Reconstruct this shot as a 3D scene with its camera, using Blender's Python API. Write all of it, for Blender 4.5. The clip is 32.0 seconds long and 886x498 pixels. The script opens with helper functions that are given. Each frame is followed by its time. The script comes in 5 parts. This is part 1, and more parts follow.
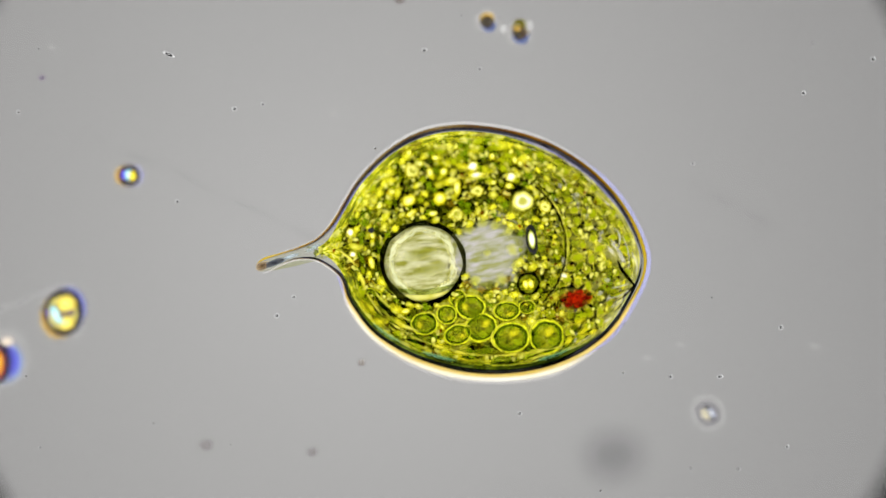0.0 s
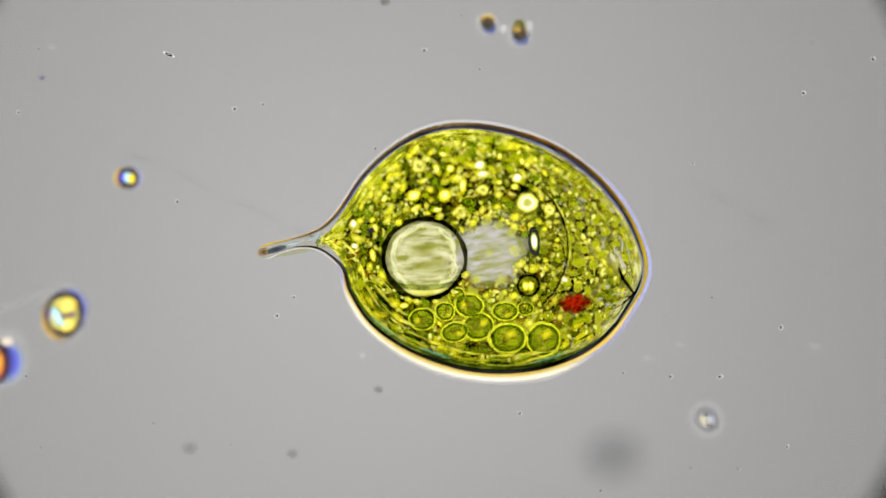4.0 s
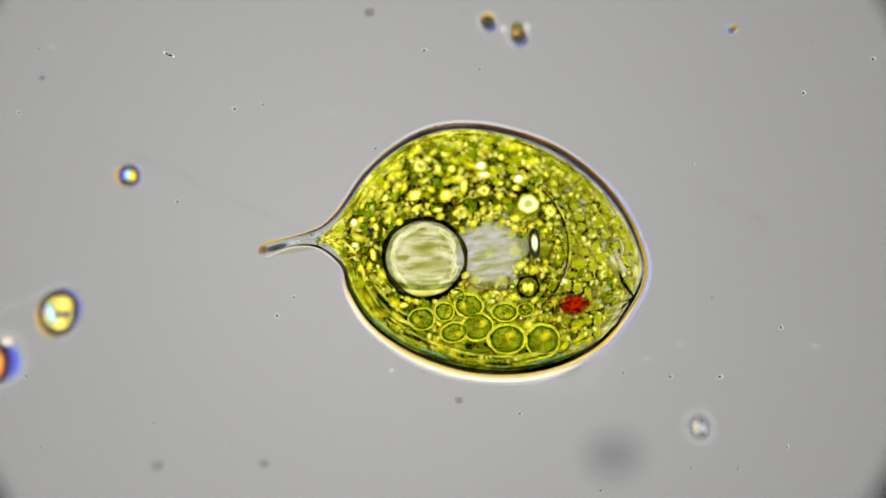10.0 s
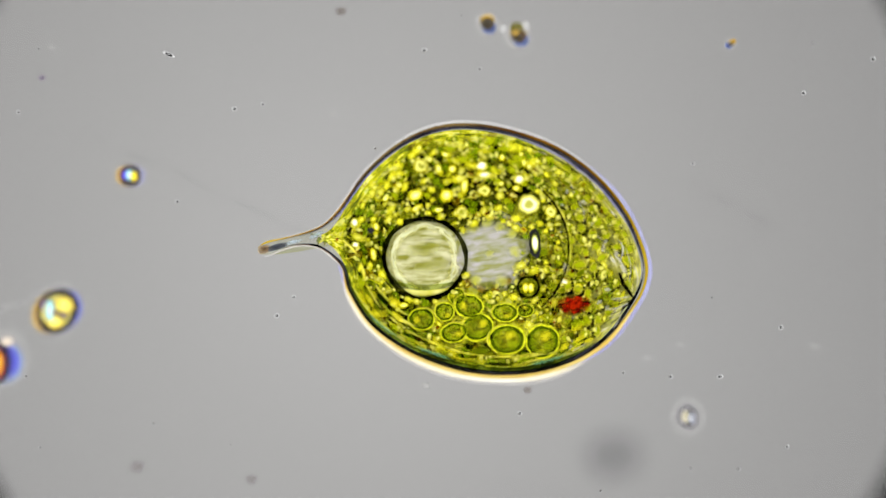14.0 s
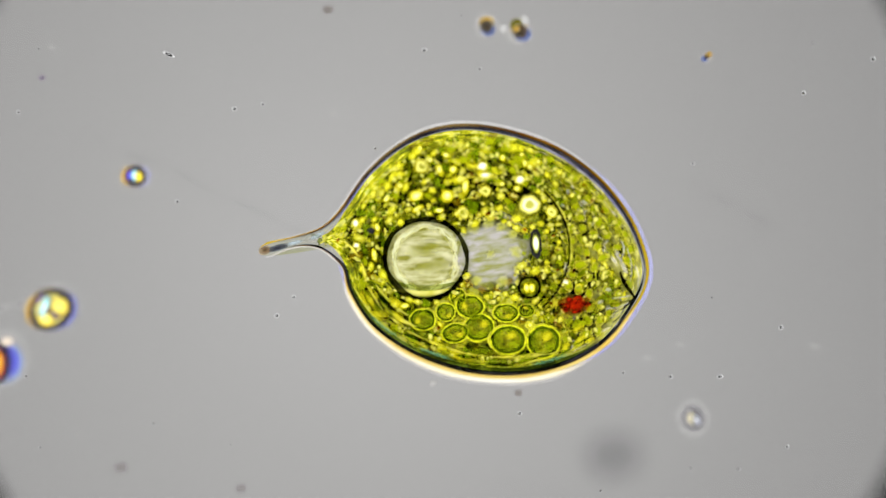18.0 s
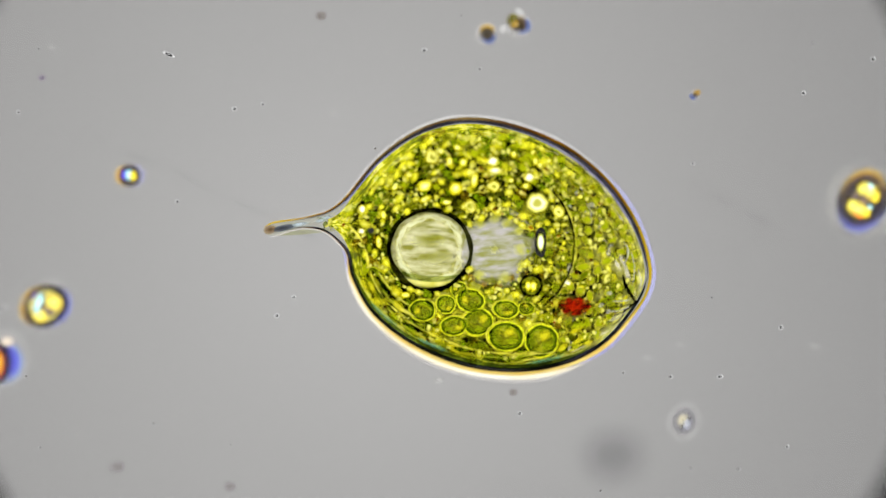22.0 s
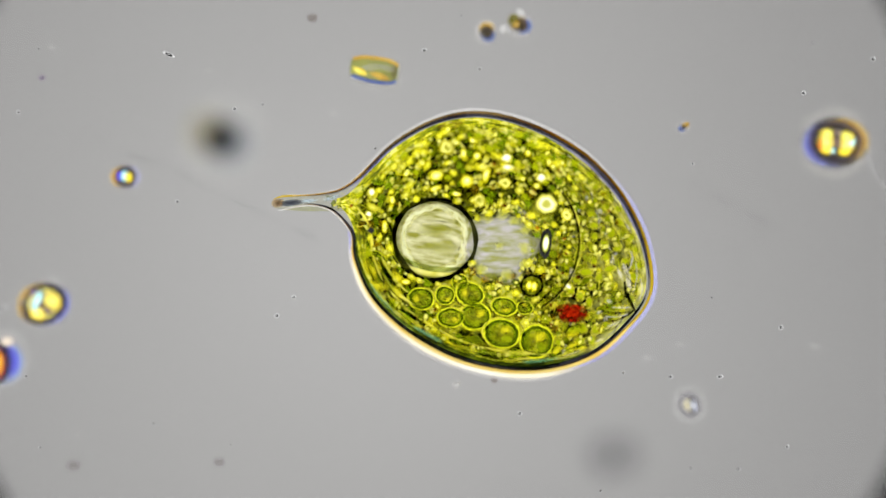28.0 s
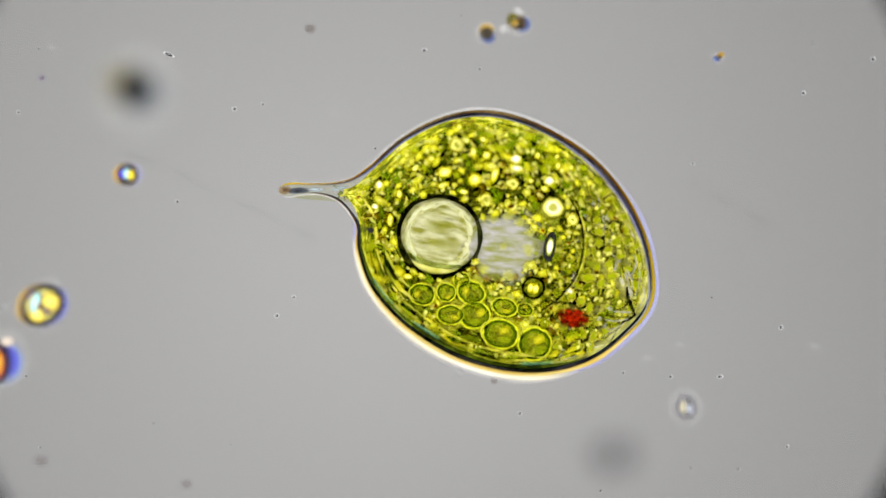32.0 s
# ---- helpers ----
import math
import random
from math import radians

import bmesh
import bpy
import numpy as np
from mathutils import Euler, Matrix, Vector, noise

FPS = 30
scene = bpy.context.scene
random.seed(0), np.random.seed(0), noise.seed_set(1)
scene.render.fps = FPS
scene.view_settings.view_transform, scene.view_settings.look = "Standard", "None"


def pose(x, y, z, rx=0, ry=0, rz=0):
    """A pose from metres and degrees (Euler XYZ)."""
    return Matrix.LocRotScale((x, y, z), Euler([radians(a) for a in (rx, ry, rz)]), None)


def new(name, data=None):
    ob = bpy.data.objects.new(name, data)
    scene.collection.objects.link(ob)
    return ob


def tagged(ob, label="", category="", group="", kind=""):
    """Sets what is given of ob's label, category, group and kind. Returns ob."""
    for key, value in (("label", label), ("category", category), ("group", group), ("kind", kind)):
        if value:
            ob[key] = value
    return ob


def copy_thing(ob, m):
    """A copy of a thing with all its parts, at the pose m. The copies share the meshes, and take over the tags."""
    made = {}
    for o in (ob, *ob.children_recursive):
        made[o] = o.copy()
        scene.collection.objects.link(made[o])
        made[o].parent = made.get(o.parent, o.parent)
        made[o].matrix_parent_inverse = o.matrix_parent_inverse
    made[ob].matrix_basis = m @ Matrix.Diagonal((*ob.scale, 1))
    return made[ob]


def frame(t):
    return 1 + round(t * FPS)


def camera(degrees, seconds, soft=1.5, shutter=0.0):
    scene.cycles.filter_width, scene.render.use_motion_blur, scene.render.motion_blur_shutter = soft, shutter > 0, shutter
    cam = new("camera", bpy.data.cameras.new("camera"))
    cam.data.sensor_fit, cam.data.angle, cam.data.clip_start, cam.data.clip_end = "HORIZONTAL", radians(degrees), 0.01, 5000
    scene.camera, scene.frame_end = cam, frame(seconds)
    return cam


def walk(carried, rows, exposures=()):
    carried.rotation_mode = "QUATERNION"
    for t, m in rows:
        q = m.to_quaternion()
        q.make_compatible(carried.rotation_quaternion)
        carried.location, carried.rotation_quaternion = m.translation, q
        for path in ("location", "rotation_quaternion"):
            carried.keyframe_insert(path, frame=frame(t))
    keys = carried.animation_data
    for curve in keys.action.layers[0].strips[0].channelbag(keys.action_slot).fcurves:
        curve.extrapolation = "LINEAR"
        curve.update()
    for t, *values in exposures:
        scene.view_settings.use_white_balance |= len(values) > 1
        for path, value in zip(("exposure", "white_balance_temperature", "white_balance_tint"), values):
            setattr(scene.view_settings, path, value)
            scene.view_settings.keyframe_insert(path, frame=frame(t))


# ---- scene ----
# Magnified 100,000 times: one metre here is ten micrometres on the microscope slide.
LENS_DEG = 10
REACH = 7.84 / math.tan(radians(LENS_DEG / 2))   # from the lens to the plane in focus
FOCUS_Z = 0.18
EYE = Vector((7.84, -4.41, REACH + FOCUS_Z))
cam = camera(LENS_DEG, 32.0, soft=1.15)
walk(cam, [(0, pose(*EYE)), (32, pose(*EYE))])
cam.data.dof.use_dof = True                      # an objective has little depth of field
cam.data.dof.focus_distance = REACH - 0.10
cam.data.dof.aperture_fstop = cam.data.lens / 1000 / 10.0

# ---- light: the lamp under the stage, and an added white fill from all sides ----
world = bpy.data.worlds.new("white_fill")
scene.world = world
world.use_nodes = True
world.node_tree.nodes["Background"].inputs["Color"].default_value = (1.0, 1.0, 1.0, 1)
world.node_tree.nodes["Background"].inputs["Strength"].default_value = 1.87
LAMP = 0.400


# ---- materials ----
def nodes_of(name):
    m = bpy.data.materials.new(name)
    m.use_nodes = True
    nt = m.node_tree
    nt.nodes.clear()
    out = nt.nodes.new("ShaderNodeOutputMaterial")
    return m, nt, out


def mottled(nt, dark, light, scale, detail=3.0, low=0.35, high=0.65, spread=True, stretch=None, turn=0):
    """A colour that wanders between two shades; each object has its own pattern."""
    co = nt.nodes.new("ShaderNodeTexCoord")
    no = nt.nodes.new("ShaderNodeTexNoise")
    no.noise_dimensions = "4D"
    no.inputs["Scale"].default_value = scale
    no.inputs["Detail"].default_value = detail
    if stretch:
        mp = nt.nodes.new("ShaderNodeMapping")
        mp.inputs["Scale"].default_value = stretch
        mp.inputs["Rotation"].default_value = (0, 0, radians(turn))
        nt.links.new(co.outputs["Object"], mp.inputs["Vector"])
        nt.links.new(mp.outputs[0], no.inputs["Vector"])
    else:
        nt.links.new(co.outputs["Object"], no.inputs["Vector"])
    ramp = nt.nodes.new("ShaderNodeValToRGB")
    ramp.color_ramp.elements[0].position, ramp.color_ramp.elements[1].position = low, high
    ramp.color_ramp.elements[0].color, ramp.color_ramp.elements[1].color = (*dark, 1), (*light, 1)
    if spread:
        info = nt.nodes.new("ShaderNodeObjectInfo")
        mul = nt.nodes.new("ShaderNodeMath")
        mul.operation = "MULTIPLY"
        mul.inputs[1].default_value = 37.0
        nt.links.new(info.outputs["Random"], mul.inputs[0])
        nt.links.new(mul.outputs[0], no.inputs["W"])
    nt.links.new(no.outputs["Fac"], ramp.inputs["Fac"])
    return ramp.outputs["Color"]


def clear(name, dark, light, ior, scale=2.0, rough=0.0, cloud=0.0, cloud_dark=None, cloud_light=None, stretch=None, turn=0):
    """A clear, tinted body that bends light; cloud: the share that it scatters."""
    m, nt, out = nodes_of(name)
    sh = nt.nodes.new("ShaderNodeBsdfRefraction")
    sh.inputs["IOR"].default_value = ior
    sh.inputs["Roughness"].default_value = rough
    nt.links.new(mottled(nt, dark, light, scale), sh.inputs["Color"])
    last = sh
    if cloud:
        di = nt.nodes.new("ShaderNodeBsdfDiffuse")
        nt.links.new(mottled(nt, cloud_dark, cloud_light, scale * 1.3, stretch=stretch, turn=turn), di.inputs["Color"])
        last = nt.nodes.new("ShaderNodeMixShader")
        last.inputs[0].default_value = cloud
        nt.links.new(sh.outputs[0], last.inputs[1])
        nt.links.new(di.outputs[0], last.inputs[2])
    nt.links.new(last.outputs[0], out.inputs["Surface"])
    return m


def milky(name, dark, light, cover, scale=2.0, tint=(1, 1, 1), back=0.4):
    """A cloudy skin: part of the light goes straight through, tinted, the rest is scattered."""
    m, nt, out = nodes_of(name)
    col = mottled(nt, dark, light, scale)
    di = nt.nodes.new("ShaderNodeBsdfDiffuse")
    tl = nt.nodes.new("ShaderNodeBsdfTranslucent")
    tr = nt.nodes.new("ShaderNodeBsdfTransparent")
    tr.inputs["Color"].default_value = (*tint, 1)
    a, b = nt.nodes.new("ShaderNodeMixShader"), nt.nodes.new("ShaderNodeMixShader")
    a.inputs[0].default_value, b.inputs[0].default_value = back, cover
    nt.links.new(col, di.inputs["Color"])
    nt.links.new(col, tl.inputs["Color"])
    nt.links.new(di.outputs[0], a.inputs[1])
    nt.links.new(tl.outputs[0], a.inputs[2])
    nt.links.new(tr.outputs[0], b.inputs[1])
    nt.links.new(a.outputs[0], b.inputs[2])
    nt.links.new(b.outputs[0], out.inputs["Surface"])
    return m


def stained(name, dark, light, scale=2.0):
    """A thin stain that only takes light away."""
    m, nt, out = nodes_of(name)
    tr = nt.nodes.new("ShaderNodeBsdfTransparent")
    nt.links.new(mottled(nt, dark, light, scale), tr.inputs["Color"])
    nt.links.new(tr.outputs[0], out.inputs["Surface"])
    return m


def solid(name, dark, light, rough, scale=1.0):
    m, nt, out = nodes_of(name)
    sh = nt.nodes.new("ShaderNodeBsdfPrincipled")
    sh.inputs["Roughness"].default_value = rough
    sh.inputs["Specular IOR Level"].default_value = 0.12
    nt.links.new(mottled(nt, dark, light, scale), sh.inputs["Base Color"])
    nt.links.new(sh.outputs[0], out.inputs["Surface"])
    return m


def shade(r, g, b):
    """The base colour of matter that the added white fill shows in this 8-bit shade."""
    return tuple(min(0.92, ((c / 255 + 0.055) / 1.055) ** 2.4 if c > 10 else c / 255 / 12.92) for c in (r, g, b))


def radius_in(nt, wobble, shift, scale):
    """How far a place lies from the axis of a body of radius one, unevenly."""
    co = nt.nodes.new("ShaderNodeTexCoord")
    flat = nt.nodes.new("ShaderNodeVectorMath")
    flat.operation = "MULTIPLY_ADD"
    flat.inputs[1].default_value, flat.inputs[2].default_value = (1, 1, 0), (shift[0], shift[1], 0)
    size = nt.nodes.new("ShaderNodeVectorMath")
    size.operation = "LENGTH"
    no = nt.nodes.new("ShaderNodeTexNoise")
    no.noise_dimensions = "4D"
    no.inputs["Scale"].default_value, no.inputs["Detail"].default_value = scale, 3.0
    info = nt.nodes.new("ShaderNodeObjectInfo")
    own = nt.nodes.new("ShaderNodeMath")
    own.operation = "MULTIPLY"
    own.inputs[1].default_value = 53.0
    mad = nt.nodes.new("ShaderNodeMath")
    mad.operation = "MULTIPLY_ADD"
    mad.inputs[1].default_value = wobble
    low = nt.nodes.new("ShaderNodeMath")
    low.operation = "SUBTRACT"
    low.inputs[1].default_value = wobble * 0.36
    nt.links.new(co.outputs["Object"], flat.inputs[0])
    nt.links.new(flat.outputs[0], size.inputs[0])
    nt.links.new(co.outputs["Object"], no.inputs["Vector"])
    nt.links.new(info.outputs["Random"], own.inputs[0])
    nt.links.new(own.outputs[0], no.inputs["W"])
    nt.links.new(no.outputs["Fac"], mad.inputs[0])
    nt.links.new(size.outputs["Value"], mad.inputs[2])
    nt.links.new(mad.outputs[0], low.inputs[0])
    return low.outputs[0]


def stops_on(nt, value, stops):
    ramp = nt.nodes.new("ShaderNodeValToRGB")
    ramp.color_ramp.interpolation = "EASE"
    el = ramp.color_ramp.elements
    el[0].position, el[0].color = stops[0][0], (*stops[0][1], 1)
    el[1].position, el[1].color = stops[-1][0], (*stops[-1][1], 1)
    for place, colour in stops[1:-1]:
        el.new(place).color = (*colour, 1)
    nt.links.new(value, ramp.inputs["Fac"])
    return ramp.outputs["Color"]


def lens(name, stops, tint=(1, 1, 1), wobble=0.3, shift=(0, 0), scale=1.6, vary=0.25, fine=1.3):
    """A soft round body, dense in the middle and thinning out at its edge: rows of (radius, 8-bit shade, cover)."""
    m, nt, out = nodes_of(name)
    r = radius_in(nt, wobble, shift, scale)
    col = stops_on(nt, r, [(p, shade(*c)) for p, c, k in stops])
    cover = stops_on(nt, r, [(p, (k, k, k)) for p, c, k in stops])
    mul = nt.nodes.new("ShaderNodeMix")
    mul.data_type, mul.blend_type = "RGBA", "MULTIPLY"
    mul.inputs["Factor"].default_value = vary
    nt.links.new(col, mul.inputs["A"])
    nt.links.new(mottled(nt, (0.35, 0.45, 0.3), (1.0, 1.0, 1.0), fine, 4.0, 0.36, 0.60), mul.inputs["B"])
    di, tr, mix = nt.nodes.new("ShaderNodeBsdfDiffuse"), nt.nodes.new("ShaderNodeBsdfTransparent"), nt.nodes.new("ShaderNodeMixShader")
    tr.inputs["Color"].default_value = (*tint, 1)
    nt.links.new(mul.outputs["Result"], di.inputs["Color"])
    nt.links.new(cover, mix.inputs[0])
    nt.links.new(tr.outputs[0], mix.inputs[1])
    nt.links.new(di.outputs[0], mix.inputs[2])
    nt.links.new(mix.outputs[0], out.inputs["Surface"])
    return m


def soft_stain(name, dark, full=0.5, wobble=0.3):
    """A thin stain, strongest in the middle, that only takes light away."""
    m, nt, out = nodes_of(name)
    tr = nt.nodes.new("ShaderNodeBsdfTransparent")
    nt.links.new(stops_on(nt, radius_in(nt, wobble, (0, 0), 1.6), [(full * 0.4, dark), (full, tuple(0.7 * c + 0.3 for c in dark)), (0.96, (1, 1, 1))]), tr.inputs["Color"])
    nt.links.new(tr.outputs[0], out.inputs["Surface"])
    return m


def lamp_glow():
    m, nt, out = nodes_of("lamp_glow")
    em = nt.nodes.new("ShaderNodeEmission")
    col = mottled(nt, (0.958, 0.938, 0.926), (1.011, 0.994, 0.986), 0.22, 3.0, 0.3, 0.7, False)
    co = nt.nodes.new("ShaderNodeTexCoord")
    sep = nt.nodes.new("ShaderNodeVectorMath")
    sep.operation = "DISTANCE"
    sep.inputs[1].default_value = (5.6, -4.7, -61)
    mp = nt.nodes.new("ShaderNodeMapRange")       # the lamp is brightest a little off the axis
    for key, value in (("From Min", 0.0), ("From Max", 18.0), ("To Min", 1.205), ("To Max", 0.755)):
        mp.inputs[key].default_value = value
    mul = nt.nodes.new("ShaderNodeVectorMath")
    mul.operation = "SCALE"
    nt.links.new(co.outputs["Object"], sep.inputs[0])
    nt.links.new(sep.outputs["Value"], mp.inputs["Value"])
    fine = nt.nodes.new("ShaderNodeMix")           # fine uneven brightness put into the glow
    fine.data_type, fine.blend_type = "RGBA", "MULTIPLY"
    fine.inputs["Factor"].default_value = 1.0
    nt.links.new(col, fine.inputs["A"])
    nt.links.new(mottled(nt, (0.968, 0.975, 0.966), (1.018, 1.012, 1.022), 1.1, 6.0, 0.35, 0.65, False), fine.inputs["B"])
    nt.links.new(fine.outputs["Result"], mul.inputs[0])
    nt.links.new(mp.outputs[0], mul.inputs["Scale"])
    nt.links.new(mul.outputs[0], em.inputs["Color"])
    em.inputs["Strength"].default_value = LAMP
    nt.links.new(em.outputs[0], out.inputs["Surface"])
    return m


def slide_glass():
    m, nt, out = nodes_of("slide_glass")
    gl = nt.nodes.new("ShaderNodeBsdfGlossy")
    gl.inputs["Roughness"].default_value = 0.02
    tr = nt.nodes.new("ShaderNodeBsdfTransparent")
    tr.inputs["Color"].default_value = (0.992, 0.995, 0.993, 1)
    mix = nt.nodes.new("ShaderNodeMixShader")
    mix.inputs[0].default_value = 0.012
    nt.links.new(tr.outputs[0], mix.inputs[1])
    nt.links.new(gl.outputs[0], mix.inputs[2])
    nt.links.new(mix.outputs[0], out.inputs["Surface"])
    return m


M_LAMP, M_SLIDE = lamp_glow(), slide_glass()
M_BLACK = solid("blackened_metal", (0.012, 0.012, 0.013), (0.022, 0.022, 0.022), 0.7, 0.3)
M_PELLICLE = stained("pellicle", (0.97, 0.975, 0.88), (0.99, 0.99, 0.96), 1.6)
def plastid_mat(name, middle, outer, cover):
    return lens(name, [(0.0, middle, cover), (0.42, outer, cover * 0.8), (0.68, outer, cover * 0.4), (0.92, outer, 0.0)], (1, 1, 0.9), 0.85, scale=2.4, vary=0.5, fine=2.6)


M_CHLORO = [plastid_mat("green_chloroplast", (92, 122, 4), (118, 138, 6), 0.85), plastid_mat("yellow_chloroplast", (255, 248, 96), (236, 228, 40), 0.9),
            plastid_mat("olive_chloroplast", (84, 88, 8), (110, 112, 8), 0.75), plastid_mat("pale_chloroplast", (255, 252, 150), (228, 220, 56), 0.85),
            plastid_mat("brown_chloroplast", (124, 88, 8), (140, 112, 8), 0.6), plastid_mat("leaf_chloroplast", (140, 160, 6), (170, 176, 12), 0.85)]
M_PATCH = [lens(name, [(0.0, middle, 0.55), (0.42, outer, 0.42), (0.66, outer, 0.2), (0.93, outer, 0.0)], (1, 1, 0.9), 0.95, scale=2.2, vary=0.5, fine=2.4) for name, middle, outer in (
    ("yellow_patch", (246, 236, 60), (226, 214, 30)), ("leaf_patch", (134, 156, 8), (150, 164, 12)), ("olive_patch", (84, 98, 8), (106, 118, 8)))]
M_GRAIN = clear("starch_grain", (0.88, 0.90, 0.54), (1, 1, 0.94), 1.02, 2.4, 0.0, 0.78, (0.24, 0.24, 0.03), (0.64, 0.62, 0.36), (0.6, 2.0, 1), -10)
M_PALE = clear("pale_grain", (0.88, 0.88, 0.60), (1, 1, 1), 1.05, 2.6, 0.0, 0.62, (0.26, 0.27, 0.05), (0.52, 0.49, 0.52), (0.5, 2.0, 1), -12)
M_RING = lens("ring_grain", [(0.0, (130, 134, 24), 0.8), (0.25, (156, 156, 32), 0.8), (0.47, (246, 240, 130), 0.85), (0.62, (220, 210, 50), 0.5), (0.92, (160, 150, 12), 0.0)], (1, 1, 0.8), 0.85, (0.10, 0.12), 2.2)
M_CRESCENT = stained("dark_green_crescent", (0.24, 0.36, 0.14), (0.50, 0.62, 0.26), 1.6)
M_TEAL = milky("teal_glimmer", (0.06, 0.18, 0.09), (0.24, 0.42, 0.26), 0.45, 0.9, (0.7, 0.9, 0.7), 0.1)
M_INNER = stained("green_margin", (0.66, 0.72, 0.52), (0.86, 0.88, 0.66), 2.0)
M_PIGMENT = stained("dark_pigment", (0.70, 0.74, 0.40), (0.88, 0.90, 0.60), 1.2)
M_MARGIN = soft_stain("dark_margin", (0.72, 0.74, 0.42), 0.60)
M_ROUND = lens("round_grain", [(0.0, (214, 210, 76), 0.12), (0.45, (176, 180, 26), 0.14), (0.62, (126, 142, 8), 0.34), (0.77, (62, 82, 4), 0.80), (0.83, (96, 108, 6), 0.72), (0.89, (255, 244, 36), 0.86), (0.93, (255, 244, 60), 0.4), (0.99, (210, 200, 20), 0.0)], (0.97, 0.97, 0.7), 0.34, (0.02, 0.03), 1.4, 0.8, 5.0)
M_GLOB = lens("storage_granule", [(0.0, (255, 253, 205), 0.97), (0.38, (255, 248, 110), 0.93), (0.62, (232, 220, 24), 0.5), (0.92, (150, 146, 8), 0.0)], (1, 1, 0.8), 0.85, scale=2.0, vary=0.05)
M_GLOB_PALE = lens("pale_granule", [(0.0, (255, 255, 252), 0.98), (0.42, (255, 254, 214), 0.96), (0.64, (240, 230, 66), 0.5), (0.92, (150, 146, 8), 0.0)], (1, 1, 0.8), 0.85, scale=2.0, vary=0.0)


def cytoplasm():
    """Yellow-green cell matter: soft clumps within, streaks that run along the edge, brown and fresh green tinges."""
    m, nt, out = nodes_of("cytoplasm")

    def noisy(vector, scale, detail, rough=0.5, w=0.0):
        no = nt.nodes.new("ShaderNodeTexNoise")
        no.noise_dimensions = "4D"
        for key, value in (("Scale", scale), ("Detail", detail), ("Roughness", rough), ("W", w)):
            no.inputs[key].default_value = value
        nt.links.new(vector, no.inputs["Vector"])
        return no.outputs["Fac"]

    def mixed(blend, factor, a, b):
        mx = nt.nodes.new("ShaderNodeMix")
        mx.data_type, mx.blend_type = "RGBA", blend
        for key, value in (("Factor", factor), ("A", a), ("B", b)):
            if isinstance(value, (float, tuple)):
                mx.inputs[key].default_value = value
            else:
                nt.links.new(value, mx.inputs[key])
        return mx.outputs["Result"]
    co, uv = nt.nodes.new("ShaderNodeTexCoord"), nt.nodes.new("ShaderNodeUVMap")
    uv.uv_map = "along_edge"
    sep, mp = nt.nodes.new("ShaderNodeSeparateXYZ"), nt.nodes.new("ShaderNodeMapping")
    mp.inputs["Scale"].default_value = (3.4, 11.0, 1)
    nt.links.new(uv.outputs[0], sep.inputs[0])
    nt.links.new(uv.outputs[0], mp.inputs["Vector"])
    near = nt.nodes.new("ShaderNodeMapRange")          # streaks fade out away from the edge
    for key, value in (("From Min", 0.35), ("From Max", 0.95), ("To Min", 0.8), ("To Max", 0.0)):
        near.inputs[key].default_value = value
    nt.links.new(sep.outputs["Y"], near.inputs["Value"])
    clumps = noisy(co.outputs["Object"], 7.5, 5.0, 0.60)
    streaks = noisy(mp.outputs[0], 1.0, 4.0, 0.58, 3.0)
    level = mixed("MIX", near.outputs[0], clumps, streaks)
    crisp = nt.nodes.new("ShaderNodeMapRange")
    for key, value in (("From Min", 0.36), ("From Max", 0.64), ("To Min", 0.30), ("To Max", 0.67)):
        crisp.inputs[key].default_value = value
    nt.links.new(level, crisp.inputs["Value"])
    level = crisp.outputs[0]
    col = stops_on(nt, level, [(0.33, shade(86, 96, 8)), (0.41, shade(132, 144, 8)), (0.46, shade(178, 182, 12)), (0.51, shade(236, 230, 40)), (0.57, shade(255, 252, 130))])
    tinge = noisy(co.outputs["Object"], 5.0, 4.0, 0.5, 9.0)
    col = mixed("MIX", stops_on(nt, tinge, [(0.56, (0, 0, 0)), (0.66, (0.6, 0.6, 0.6))]), col, (*shade(118, 82, 8), 1.0))
    fresh = noisy(co.outputs["Object"], 4.0, 3.0, 0.5, 17.0)
    col = mixed("MIX", stops_on(nt, fresh, [(0.54, (0, 0, 0)), (0.66, (0.55, 0.55, 0.55))]), col, (*shade(104, 136, 6), 1.0))
    own, front = nt.nodes.new("ShaderNodeSeparateXYZ"), nt.nodes.new("ShaderNodeMapRange")
    nt.links.new(co.outputs["Object"], own.inputs[0])
    nt.links.new(own.outputs["X"], front.inputs["Value"])
    for key, value in (("From Min", 1.1), ("From Max", 2.0), ("To Min", 0.0), ("To Max", 0.5)):   # paler towards the mouth
        front.inputs[key].default_value = value
    col = mixed("MIX", front.outputs[0], col, (*shade(210, 204, 150), 1.0))
    di, tr, mix = nt.nodes.new("ShaderNodeBsdfDiffuse"), nt.nodes.new("ShaderNodeBsdfTransparent"), nt.nodes.new("ShaderNodeMixShader")
    tr.inputs["Color"].default_value = (0.92, 0.93, 0.16, 1)
    mix.inputs[0].default_value = 0.78
    nt.links.new(col, di.inputs["Color"])
    nt.links.new(tr.outputs[0], mix.inputs[1])
    nt.links.new(di.outputs[0], mix.inputs[2])
    nt.links.new(mix.outputs[0], out.inputs["Surface"])
    return m


